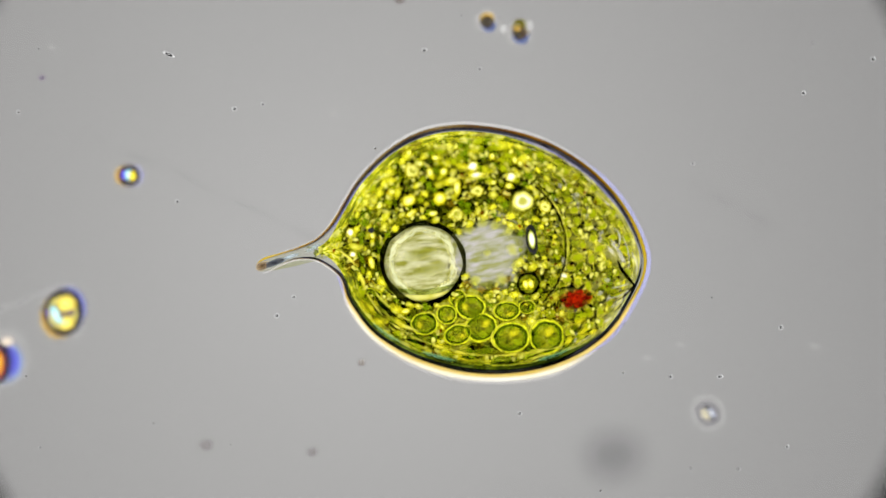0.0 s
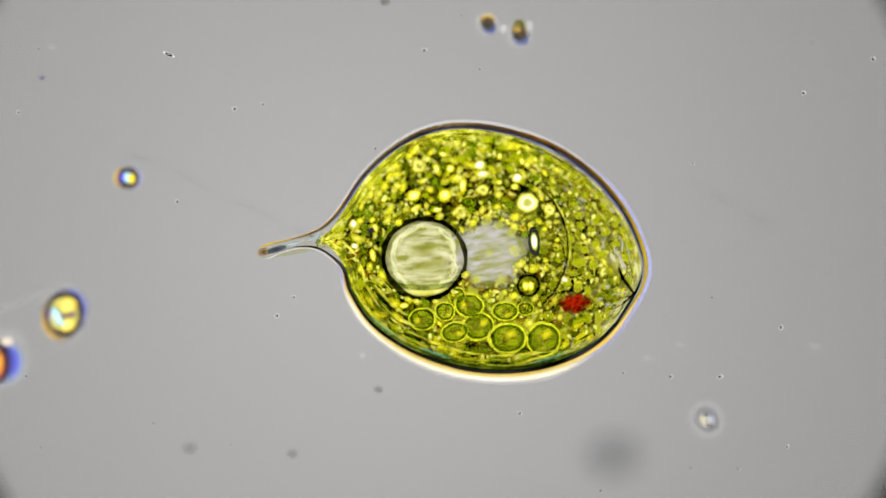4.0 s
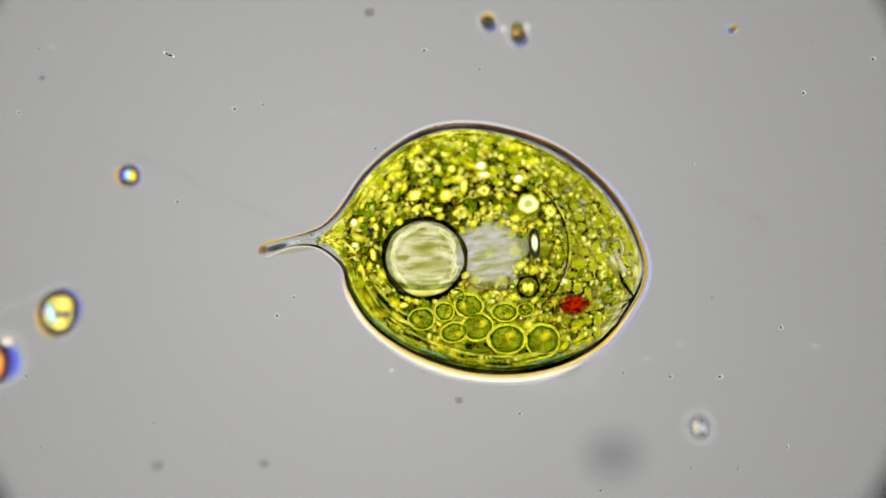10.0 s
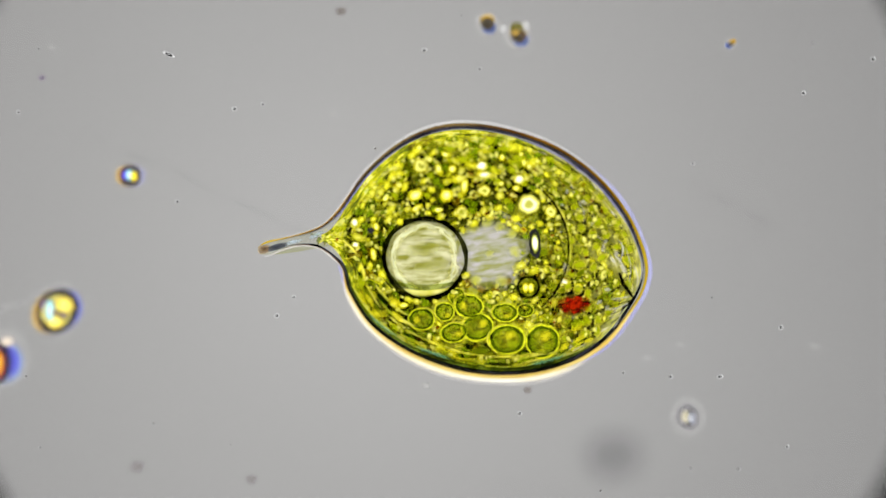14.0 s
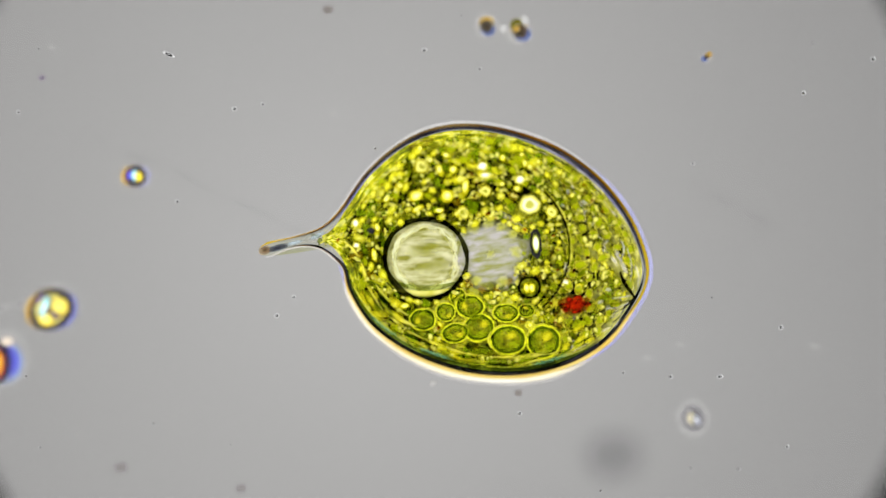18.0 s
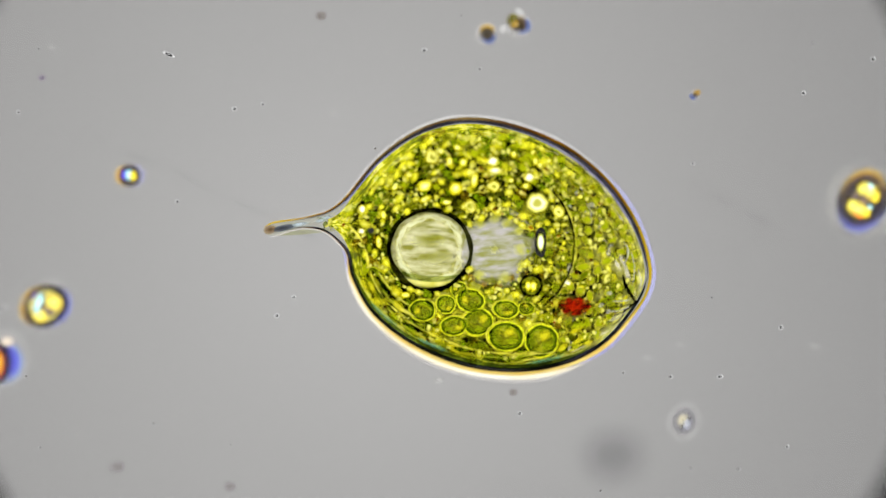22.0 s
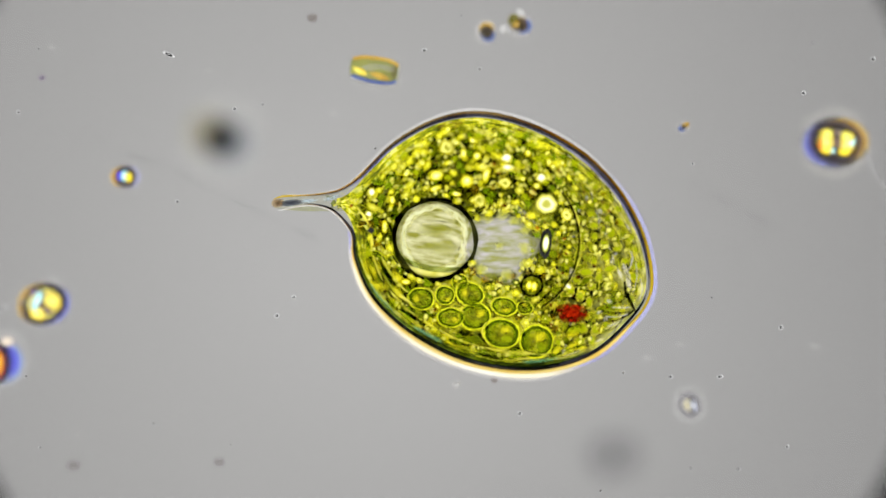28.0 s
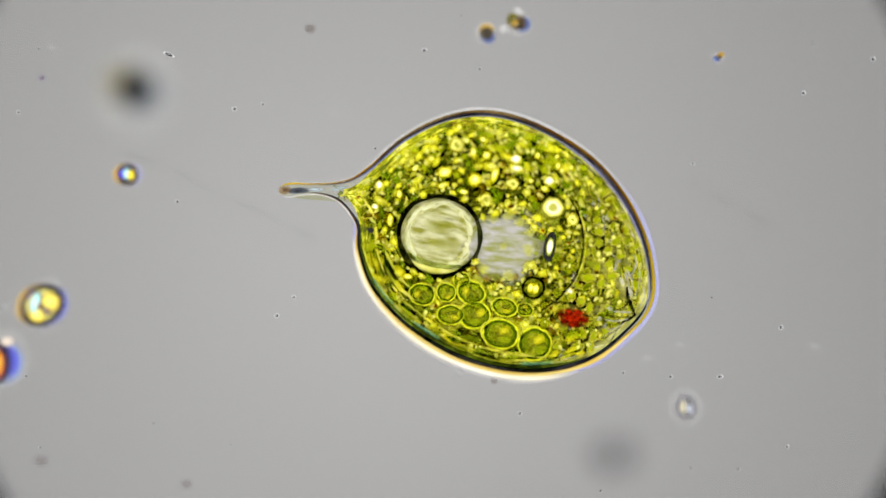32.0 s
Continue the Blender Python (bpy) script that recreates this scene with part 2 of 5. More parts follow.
M_CYTO = cytoplasm()
M_PLATE = lens("green_plate", [(0.0, (92, 108, 3), 0.9), (0.5, (126, 134, 6), 0.8), (0.70, (206, 200, 40), 0.5), (0.93, (248, 242, 120), 0.0)], (1, 1, 0.9), 0.45, scale=2.0, vary=0.35)
M_SEAM = lens("soft_plate", [(0.0, (128, 140, 10), 0.50), (0.40, (140, 150, 14), 0.40), (0.66, (160, 164, 20), 0.2), (0.93, (180, 176, 30), 0.0)], (1, 1, 0.9), 0.8, scale=2.4, vary=0.4)
M_LEAF = lens("leaf_plate", [(0.0, (160, 170, 12), 0.80), (0.45, (158, 166, 12), 0.72), (0.66, (186, 182, 40), 0.42), (0.90, (214, 206, 90), 0.0)], (1, 1, 0.9), 0.75, scale=2.0, vary=0.5, fine=2.6)
M_VEIL = lens("green_veil", [(0.0, (186, 186, 50), 0.48), (0.40, (196, 196, 80), 0.34), (0.66, (204, 202, 110), 0.16), (0.93, (190, 188, 120), 0.0)], wobble=0.9, scale=2.2, vary=0.3)
M_FAINT_RING = lens("wide_ring", [(0.0, (176, 176, 70), 0.75), (0.22, (190, 188, 80), 0.7), (0.42, (255, 253, 196), 0.92), (0.56, (246, 238, 110), 0.75), (0.74, (104, 104, 10), 0.5), (0.96, (80, 80, 8), 0.0)], (1, 1, 0.8), 0.45, scale=1.8, vary=0.15)
M_ARC = lens("yellow_arc_rim", [(0.0, (248, 240, 120), 0.8), (0.90, (240, 230, 90), 0.8), (1.0, (230, 220, 70), 0.7)], wobble=0.1, vary=0.5)
M_YELLOW = milky("yellow_rim", (0.60, 0.55, 0.02), (0.92, 0.86, 0.12), 0.82, 3.0, (0.95, 0.93, 0.4), 0.1)
M_GRANULE = milky("granule", (0.405, 0.378, 0.014), (0.661, 0.621, 0.095), 0.85, 2.0, (1, 1, 0.4), 0.1)
M_CREAM_RIM = milky("cream_rim", (0.60, 0.57, 0.05), (0.90, 0.86, 0.32), 0.75, 3.0, (1, 1, 0.8), 0.1)
M_CLOUDY = milky("cloudy_streak", (0.50, 0.49, 0.46), (0.62, 0.61, 0.62), 0.6, 2.0, back=0.1)
M_DARK = stained("dark_line", (0.22, 0.23, 0.12), (0.40, 0.41, 0.24), 4.0)
M_CLOUD = lens("olive_cloud", [(0.0, (140, 140, 40), 0.34), (0.45, (158, 158, 56), 0.26), (0.7, (176, 174, 84), 0.12), (0.93, (190, 188, 110), 0.0)], wobble=0.9, scale=2.6, vary=0.5, fine=3.0)
M_GLEAM = lens("grain_gleam", [(0.0, (236, 226, 120), 0.0), (0.76, (236, 226, 120), 0.0), (0.86, (255, 252, 200), 0.48), (0.96, (200, 190, 40), 0.0)], wobble=0.5, scale=3.0, vary=0.3)
M_ROD = lens("rod_core", [(0.0, (255, 255, 244), 0.97), (0.40, (244, 246, 200), 0.97), (0.60, (170, 176, 70), 0.85), (0.76, (60, 66, 16), 0.5), (0.92, (20, 22, 8), 0.0)], wobble=0.2, vary=0.1)
M_SLIT = stained("mouth_slit", (0.12, 0.12, 0.12), (0.32, 0.32, 0.30), 4.0)
M_HOOP = stained("grain_edge", (0.24, 0.25, 0.16), (0.42, 0.43, 0.27), 3.0)
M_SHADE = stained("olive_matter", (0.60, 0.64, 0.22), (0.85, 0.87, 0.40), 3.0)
M_BROWN = stained("brown_rim", (0.54, 0.40, 0.18), (0.80, 0.68, 0.42), 1.5)
M_NAVY = stained("blue_black_rim", (0.24, 0.24, 0.32), (0.46, 0.46, 0.58), 1.5)
M_GREENBLACK = stained("green_black_rim", (0.28, 0.34, 0.26), (0.54, 0.62, 0.46), 1.2)
M_AMBER = milky("amber_rim", (0.74, 0.54, 0.08), (0.92, 0.80, 0.30), 0.62, 0.8, (0.95, 0.75, 0.25), 0.2)
M_GOLD = milky("gold_rim", (0.44, 0.28, 0.01), (0.50, 0.40, 0.03), 0.8, 0.8, (0.95, 0.75, 0.25), 0.1)
M_TAIL_NAVY = lens("tail_navy", [(0.0, (26, 28, 38), 0.9), (0.5, (50, 56, 66), 0.65), (0.95, (120, 130, 140), 0.0)], wobble=0.3, vary=0)
M_TAIL_TIP = lens("tail_tip", [(0.0, (66, 48, 26), 0.9), (0.5, (120, 94, 56), 0.5), (0.95, (170, 150, 110), 0.0)], wobble=0.3, vary=0)
M_TAIL_TEAL = lens("tail_teal", [(0.0, (176, 190, 200), 0.7), (0.5, (160, 176, 184), 0.4), (0.95, (160, 170, 160), 0.0)], wobble=0.4, vary=0.1)
# pale and lilac bands that paint the bright halo round bodies
M_GLOW = milky("cream_glow", (0.86, 0.77, 0.52), (0.93, 0.89, 0.76), 0.58, 0.8, back=0.1)
M_THIN_GLOW = milky("thin_glow", (0.60, 0.57, 0.54), (0.68, 0.65, 0.62), 0.40, 0.8, back=0.1)
M_SOFT = milky("soft_halo", (0.56, 0.54, 0.52), (0.62, 0.60, 0.58), 0.22, 0.8, back=0.1)
M_WHITE_GLOW = milky("white_fringe", (0.70, 0.69, 0.70), (0.84, 0.83, 0.84), 0.20, 0.8, back=0.1)
M_LILAC = milky("lilac_sheath", (0.36, 0.36, 0.74), (0.46, 0.46, 0.84), 0.27, 0.8, back=0.1)
M_VIOLET = milky("violet_line", (0.16, 0.15, 0.50), (0.44, 0.43, 0.66), 0.5, 1.3, back=0.1)
M_DUST = milky("bright_dust", (0.34, 0.32, 0.01), (0.92, 0.89, 0.20), 0.85, 12.0, (1, 1, 0.4), 0.1)
M_RED = lens("eyespot_red", [(0.0, (204, 54, 12), 0.82), (0.45, (170, 34, 6), 0.68), (0.7, (140, 30, 4), 0.36), (0.93, (110, 30, 4), 0.0)], (0.95, 0.7, 0.6), 0.6, scale=2.4, vary=0.6, fine=2.6)
M_RED_DARK = lens("eyespot_dark", [(0.0, (70, 6, 2), 0.9), (0.45, (100, 10, 3), 0.75), (0.93, (140, 20, 4), 0.0)], (0.95, 0.8, 0.7), 0.5, scale=2.4)
M_FOLD_SOFT = lens("soft_pale_fold", [(0.0, (230, 226, 212), 0.58), (0.40, (216, 210, 184), 0.36), (0.93, (200, 196, 130), 0.0)], wobble=0.6, scale=2.0, vary=0.2)
M_GREY = milky("grey_fold", (0.40, 0.40, 0.27), (0.56, 0.55, 0.44), 0.35, 2.0, (0.95, 0.95, 0.9), 0.2)
M_SPECK = solid("dust_black", (0.008, 0.008, 0.008), (0.02, 0.02, 0.02), 0.8, 3.0)
M_SPECK_RIM = milky("dust_rim", (0.62, 0.62, 0.62), (0.72, 0.72, 0.72), 0.66, 2.0, back=0.1)
M_FAINT = milky("faint_slime", (0.42, 0.41, 0.41), (0.48, 0.47, 0.47), 0.25, 2.0, back=0.2)
M_PALE_SOFT = lens("pale_mote", [(0.0, (206, 204, 196), 0.07), (0.4, (200, 198, 194), 0.045), (0.95, (190, 188, 190), 0.0)], wobble=0.3, vary=0)
M_GHOST = stained("ghost_thread", (0.955, 0.955, 0.955), (0.985, 0.985, 0.985), 2.0)
M_SMUDGE = stained("smudge", (0.76, 0.76, 0.76), (0.84, 0.84, 0.85), 1.0)
M_MOTE = stained("brownish_mote", (0.72, 0.68, 0.66), (0.88, 0.85, 0.82), 1.0)
M_PALE_MOTE = stained("greyish_mote", (0.84, 0.82, 0.82), (0.92, 0.91, 0.90), 1.0)
M_VIOLET_MOTE = soft_stain("violet_mote", (0.80, 0.74, 0.86), 0.7)
M_STAIN_AMBER = soft_stain("amber_shade", (0.84, 0.80, 0.62), 0.6)
M_STAIN_BLUE = soft_stain("blue_shade", (0.72, 0.76, 0.82), 0.6)
M_RUST = stained("rust_speck", (0.50, 0.22, 0.05), (0.80, 0.52, 0.20), 9.0)
M_DIM = stained("swimmer_dark", (0.10, 0.12, 0.05), (0.28, 0.30, 0.10), 1.5)
M_PLASTID = milky("swimmer_plastid", (0.78, 0.48, 0.02), (0.88, 0.83, 0.16), 0.94, 1.5, (1, 0.9, 0.3), 0.05)
M_FOLD = milky("pale_fold", (0.46, 0.44, 0.32), (0.76, 0.74, 0.66), 0.45, 2.0, back=0.1)
M_SIDE_BLUE = milky("blue_side", (0.05, 0.08, 0.26), (0.12, 0.18, 0.44), 0.85, 1.0, (0.4, 0.45, 0.8), 0.1)
M_SIDE_AMBER = milky("amber_side", (0.42, 0.24, 0.02), (0.72, 0.48, 0.08), 0.85, 1.0, (0.8, 0.6, 0.3), 0.1)
M_SIDE_OLIVE = milky("olive_side", (0.10, 0.09, 0.01), (0.22, 0.18, 0.02), 0.85, 1.0, (0.4, 0.4, 0.1), 0.1)
M_BODY_GREEN = milky("green_body", (0.20, 0.22, 0.03), (0.42, 0.42, 0.14), 0.8, 1.5, (0.9, 0.92, 0.5), 0.1)
M_HALO = lens("faint_halo", [(0.0, (190, 188, 186), 0.0), (0.60, (190, 188, 186), 0.0), (0.74, (196, 194, 192), 0.10), (0.96, (190, 188, 190), 0.0)], wobble=0.1, vary=0)
M_WIDE_HALO = lens("wide_halo", [(0.0, (190, 188, 184), 0.0), (0.45, (188, 186, 182), 0.03), (0.70, (196, 194, 190), 0.09), (0.96, (190, 188, 188), 0.0)], wobble=0.1, vary=0)
M_PALE_HALO = lens("pale_halo", [(0.0, (190, 188, 184), 0.0), (0.58, (196, 192, 184), 0.04), (0.76, (226, 220, 208), 0.09), (0.96, (190, 188, 188), 0.0)], wobble=0.1, vary=0)
# the lens's amber and blue colour fringes, painted as offset bodies
M_FRINGE_AMBER = lens("amber_fringe", [(0.0, (150, 110, 20), 0.8), (0.72, (206, 158, 50), 0.75), (0.86, (206, 170, 80), 0.35), (0.97, (200, 180, 130), 0.0)], wobble=0.15, vary=0.1)
M_FRINGE_BLUE = lens("blue_fringe", [(0.0, (60, 60, 150), 0.8), (0.70, (96, 100, 196), 0.75), (0.86, (130, 136, 200), 0.35), (0.97, (160, 164, 200), 0.0)], wobble=0.15, vary=0.1)
M_WALL_SOFT = lens("soft_dark_wall", [(0.0, (24, 20, 34), 0.95), (0.70, (26, 22, 34), 0.85), (0.84, (60, 50, 60), 0.4), (0.97, (110, 100, 100), 0.0)], wobble=0.15, vary=0)
M_VIOLET_SOFT = lens("violet_glint", [(0.0, (70, 60, 240), 0.9), (0.5, (90, 70, 230), 0.7), (0.95, (120, 60, 200), 0.0)], wobble=0.2, vary=0)
M_BODY_SOFT = lens("pale_body_soft", [(0.0, (206, 198, 150), 0.95), (0.45, (240, 232, 150), 0.95), (0.66, (236, 226, 120), 0.7), (0.92, (200, 180, 80), 0.0)], wobble=0.3, vary=0.2)
M_SWIM_YELLOW = lens("swimmer_yellow", [(0.0, (255, 240, 70), 0.95), (0.45, (252, 226, 40), 0.85), (0.95, (240, 180, 30), 0.0)], wobble=0.4, vary=0.1)
M_SWIM_LEMON = lens("swimmer_lemon", [(0.0, (252, 244, 160), 0.9), (0.45, (248, 226, 96), 0.75), (0.95, (230, 190, 60), 0.0)], wobble=0.5, vary=0.15)
M_SWIM_LIME = lens("swimmer_lime", [(0.0, (236, 240, 150), 0.95), (0.45, (240, 232, 90), 0.85), (0.95, (200, 170, 40), 0.0)], wobble=0.4, vary=0.15)
M_SWIM_ORANGE = lens("swimmer_orange", [(0.0, (250, 170, 30), 0.9), (0.5, (236, 120, 20), 0.7), (0.95, (150, 30, 30), 0.0)], wobble=0.3, vary=0)
M_SWIM_WHITE = lens("swimmer_white", [(0.0, (250, 255, 255), 0.95), (0.45, (190, 250, 240), 0.8), (0.95, (110, 190, 240), 0.0)], wobble=0.3, vary=0)
M_NOTCH = lens("grey_notch", [(0.0, (120, 96, 100), 0.85), (0.5, (140, 118, 110), 0.6), (0.95, (190, 170, 120), 0.0)], wobble=0.3, vary=0.2)
M_BEAD_WALL = soft_stain("bead_wall", (0.84, 0.83, 0.86), 0.8, 0.1)
M_BEAD_CREAM = lens("bead_cream", [(0.0, (240, 230, 186), 0.48), (0.5, (222, 212, 178), 0.27), (0.95, (190, 184, 170), 0.0)], wobble=0.2, vary=0)
M_BEAD_ICE = lens("bead_ice", [(0.0, (232, 236, 250), 0.42), (0.5, (206, 210, 228), 0.22), (0.95, (170, 172, 190), 0.0)], wobble=0.2, vary=0)
M_PEACH = lens("peach_cap", [(0.0, (226, 212, 190), 0.8), (0.5, (214, 198, 180), 0.5), (0.95, (190, 180, 180), 0.0)], wobble=0.3, vary=0)
M_GREEN_WALL = lens("green_wall", [(0.0, (70, 74, 16), 0.85), (0.72, (60, 60, 14), 0.8), (0.86, (100, 96, 50), 0.4), (0.97, (150, 146, 110), 0.0)], wobble=0.15, vary=0)
M_GREEN_SOFT = lens("green_soft", [(0.0, (206, 202, 130), 0.92), (0.5, (186, 184, 74), 0.88), (0.75, (146, 146, 34), 0.55), (0.95, (90, 90, 20), 0.0)], wobble=0.4, vary=0.3)
M_EDGE_BLUE = lens("edge_blue", [(0.0, (50, 46, 160), 0.9), (0.55, (76, 80, 196), 0.8), (0.78, (126, 146, 200), 0.4), (0.97, (170, 180, 190), 0.0)], wobble=0.15, vary=0.1)
M_EDGE_GOLD = lens("edge_gold", [(0.0, (232, 196, 40), 0.95), (0.5, (226, 150, 24), 0.9), (0.72, (140, 30, 40), 0.6), (0.96, (70, 10, 60), 0.0)], wobble=0.3, vary=0.1)
M_DIM_RIM = stained("dim_rim", (0.40, 0.44, 0.26), (0.60, 0.62, 0.40), 1.5)
M_DIM_GREY = stained("dim_grey", (0.68, 0.69, 0.66), (0.82, 0.82, 0.80), 1.5)
M_BEAD_TOP = milky("bead_amber", (0.30, 0.15, 0.02), (0.62, 0.40, 0.05), 0.85, 1.0, (0.4, 0.25, 0.1), 0.3)
M_BEAD = milky("bead_dark", (0.02, 0.02, 0.01), (0.09, 0.05, 0.02), 0.9, 1.0, (0.1, 0.08, 0.05), 0.3)
M_BELLY = milky("dark_belly", (0.004, 0.005, 0.001), (0.03, 0.03, 0.006), 0.95, 1.6, (0.3, 0.3, 0.1), 0.1)


# ---- building blocks ----
def spot(px, py, z=FOCUS_Z):
    """The place at height z that is seen at (px, py) on the eyepiece's grid of 1568 by 882."""
    k = (EYE.z - z) / REACH
    return Vector((EYE.x + (px - 784) / 100 * k, EYE.y - (py - 441) / 100 * k, z))


def mesh_from(name, verts, faces, mat, smooth=True):
    me = bpy.data.meshes.new(name)
    me.from_pydata([tuple(v) for v in verts], [], faces)
    me.polygons.foreach_set("use_smooth", [smooth] * len(me.polygons))
    me.materials.append(mat)
    me.update()
    return me


def part(name, me, parent=None, m=None, label=""):
    ob = new(name, me)
    ob.parent = parent
    if m is not None:
        ob.matrix_basis = m
    return tagged(ob, label)


balls = {}


def ball(mat, lumps=0.0, seed=0, seg=20, rings=12):
    """A unit ball, or a lumpy one, shared by all that look alike."""
    key = (mat.name, lumps, seed, seg)
    if key not in balls:
        verts, faces = [(0, 0, 1)], []
        for i in range(1, rings):
            a = math.pi * i / rings
            for j in range(seg):
                b = 2 * math.pi * j / seg
                p = Vector((math.sin(a) * math.cos(b), math.sin(a) * math.sin(b), math.cos(a)))
                verts.append(p * (1 + lumps * noise.noise(p * 1.7 + Vector((seed * 9.1, seed * 3.3, 5)))))
        verts.append((0, 0, -1))
        last = len(verts) - 1
        for j in range(seg):
            k = (j + 1) % seg
            faces.append((0, 1 + j, 1 + k))
            for i in range(rings - 2):
                r, s = 1 + i * seg, 1 + (i + 1) * seg
                faces.append((r + j, s + j, s + k, r + k))
            r = 1 + (rings - 2) * seg
            faces.append((r + j, last, r + k))
        balls[key] = mesh_from("ball", verts, faces, mat)
    return balls[key]


def sized(x, y, z, rx, ry, rz, turn=0):
    return Matrix.LocRotScale((x, y, z), Euler((0, 0, radians(turn))), (rx, ry, rz))


def tube(name, pts, radii, mat, closed=False, seg=8, flat=1.0):
    """A rod of changing thickness along a line of points."""
    pts = [Vector(p) for p in pts]
    n = len(pts)
    verts, faces = [], []
    for i, p in enumerate(pts):
        a = pts[(i - 1) % n] if closed or i else p
        b = pts[(i + 1) % n] if closed or i < n - 1 else p
        way = (b - a).normalized()
        side = way.cross(Vector((0, 0, 1)))
        side = side.normalized() if side.length > 1e-4 else Vector((1, 0, 0))
        up = side.cross(way)
        r = radii[i] if isinstance(radii, (list, tuple)) else radii
        for j in range(seg):
            c = 2 * math.pi * j / seg
            verts.append(p + side * (r * math.cos(c)) + up * (r * flat * math.sin(c)))
    for i in range(n if closed else n - 1):
        k = (i + 1) % n
        for j in range(seg):
            l = (j + 1) % seg
            faces.append((i * seg + j, i * seg + l, k * seg + l, k * seg + j))
    if not closed:
        faces.append(tuple(range(seg))[::-1])
        faces.append(tuple((n - 1) * seg + j for j in range(seg)))
    return mesh_from(name, verts, faces, mat)


hoops = {}


def hoop(mat, thick, flat=1.0, start=0, stop=360):
    """A ring, or an arc of one, of radius one."""
    key = (mat.name, thick, flat, start, stop)
    if key not in hoops:
        whole = stop - start >= 360
        n = 40
        pts = [(math.cos(a) * (1 + 0.025 * math.sin(2 * a + 40 * thick)), math.sin(a) * (1 + 0.025 * math.sin(3 * a)), 0) for a in
               (radians(start + (stop - start) * i / (n if whole else n - 1)) for i in range(n))]
        radii = [thick * (1 + 0.7 * noise.noise(Vector(p) * 2.3 + Vector((0, 0, thick * 30)))) for p in pts] if whole else [thick * max(0.15, math.sin(math.pi * i / (n - 1)) ** 0.5) for i in range(n)]
        hoops[key] = tube("hoop", pts, radii, mat, whole, 8, flat)
    return hoops[key]


def spline(points, steps, closed):
    """A smooth line through a few points."""
    pts = [Vector(p) for p in points]
    n, out = len(pts), []
    for i in range(n if closed else n - 1):
        if closed:
            p0, p1, p2, p3 = (pts[(i + k) % n] for k in (-1, 0, 1, 2))
        else:
            p0, p1, p2, p3 = pts[max(i - 1, 0)], pts[i], pts[i + 1], pts[min(i + 2, n - 1)]
        for s in range(steps):
            t = s / steps
            out.append(0.5 * (2 * p1 + (p2 - p0) * t + (2 * p0 - 5 * p1 + 4 * p2 - p3) * t ** 2
                              + (3 * p1 - p0 - 3 * p2 + p3) * t ** 3))
    if not closed:
        out.append(pts[-1])
    return out


# ---- the microscope: slide, spacer ring, lamp ----
def box(name, x0, x1, y0, y1, z0, z1, mat):
    bm = bmesh.new()
    bmesh.ops.create_cube(bm, size=1, matrix=Matrix.LocRotScale(
        ((x0 + x1) / 2, (y0 + y1) / 2, (z0 + z1) / 2), None, (x1 - x0, y1 - y0, z1 - z0)))
    bmesh.ops.bevel(bm, geom=bm.edges[:], offset=0.04, segments=2, affect="EDGES")
    me = bpy.data.meshes.new(name)
    bm.to_mesh(me)
    bm.free()
    me.materials.append(mat)
    return me


def washer(name, centre, inner, outer, z0, z1, mat):
    n, verts, faces = 128, [], []
    for r, z in ((inner, z1), (outer, z1), (outer, z0), (inner, z0)):
        for i in range(n):
            a = 2 * math.pi * i / n
            verts.append((centre.x + r * math.cos(a), centre.y + r * math.sin(a), z))
    for k in range(4):
        l = (k + 1) % 4
        for i in range(n):
            j = (i + 1) % n
            faces.append((k * n + i, l * n + i, l * n + j, k * n + j))
    return mesh_from(name, verts, faces, mat, False)


slide = new("cover_glass", box("slide", -30, 46, -30, 22, -0.22, 0, M_SLIDE))
tagged(slide, "clear thin cover glass over a drop of pond water", "cover glass", kind="structure")
slide.visible_shadow = False
centre = spot(776, 424, -4.6)
ring = new("field_stop", washer("field_stop", centre, 8.96 * (EYE.z + 4.6) / REACH, 46, -5.2, -4.6, M_BLACK))
tagged(ring, "matt black ring with a round opening under the slide", "field stop", kind="structure")
housing = new("condenser_housing", washer("condenser_housing", Vector((7.84, -4.41, 0)), 18.0, 160, -62, -60, M_BLACK))
tagged(housing, "blackened metal housing round the microscope lamp", "housing", kind="structure")
n = 96
disc = [(7.84 + 18.4 * math.cos(2 * math.pi * i / n), -4.41 + 18.4 * math.sin(2 * math.pi * i / n), -61) for i in range(n)]
low = [(x, y, -61.6) for x, y, z in disc]
lamp = new("microscope_lamp", mesh_from("microscope_lamp", disc + low, [tuple(range(n)), tuple(range(2 * n - 1, n - 1, -1))] +
           [(i, (i + 1) % n + 0, n + (i + 1) % n, n + i) for i in range(n)], M_LAMP, False))
tagged(lamp, "round frosted microscope lamp glowing soft white", "lamp")

# ---- the large green cell ----
HOME = spot(870, 450, 0)
cell = new("green_cell")
cell.matrix_basis = Matrix.Translation(HOME)
tagged(cell, "large flat yellow-green algal cell with a pointed glassy tail", "algal cell")


def lift(p):
    """The cell lies tilted: its upper side stands higher than its lower one."""
    return 0.26 * max(0.0, min(1.0, (p.y - 0.1) / 1.3))


def here(px, py):
    """A place in the cell's own space."""
    return Vector(((px - 870) / 100, (450 - py) / 100, 0))


OUTLINE = [here(x, y) for x, y in (
    (457, 440), (474, 429), (510, 421), (543, 412), (573, 399), (602, 371), (648, 307), (706, 257), (768, 229), (836, 223), (910, 236),
    (985, 265), (1053, 314), (1106, 378), (1136, 446), (1140, 494), (1118, 543), (1068, 606), (998, 646), (915, 664), (820, 658),
    (730, 627), (658, 577), (618, 517), (607, 476), (590, 455), (562, 437), (530, 434), (500, 441), (476, 451), (460, 449))]
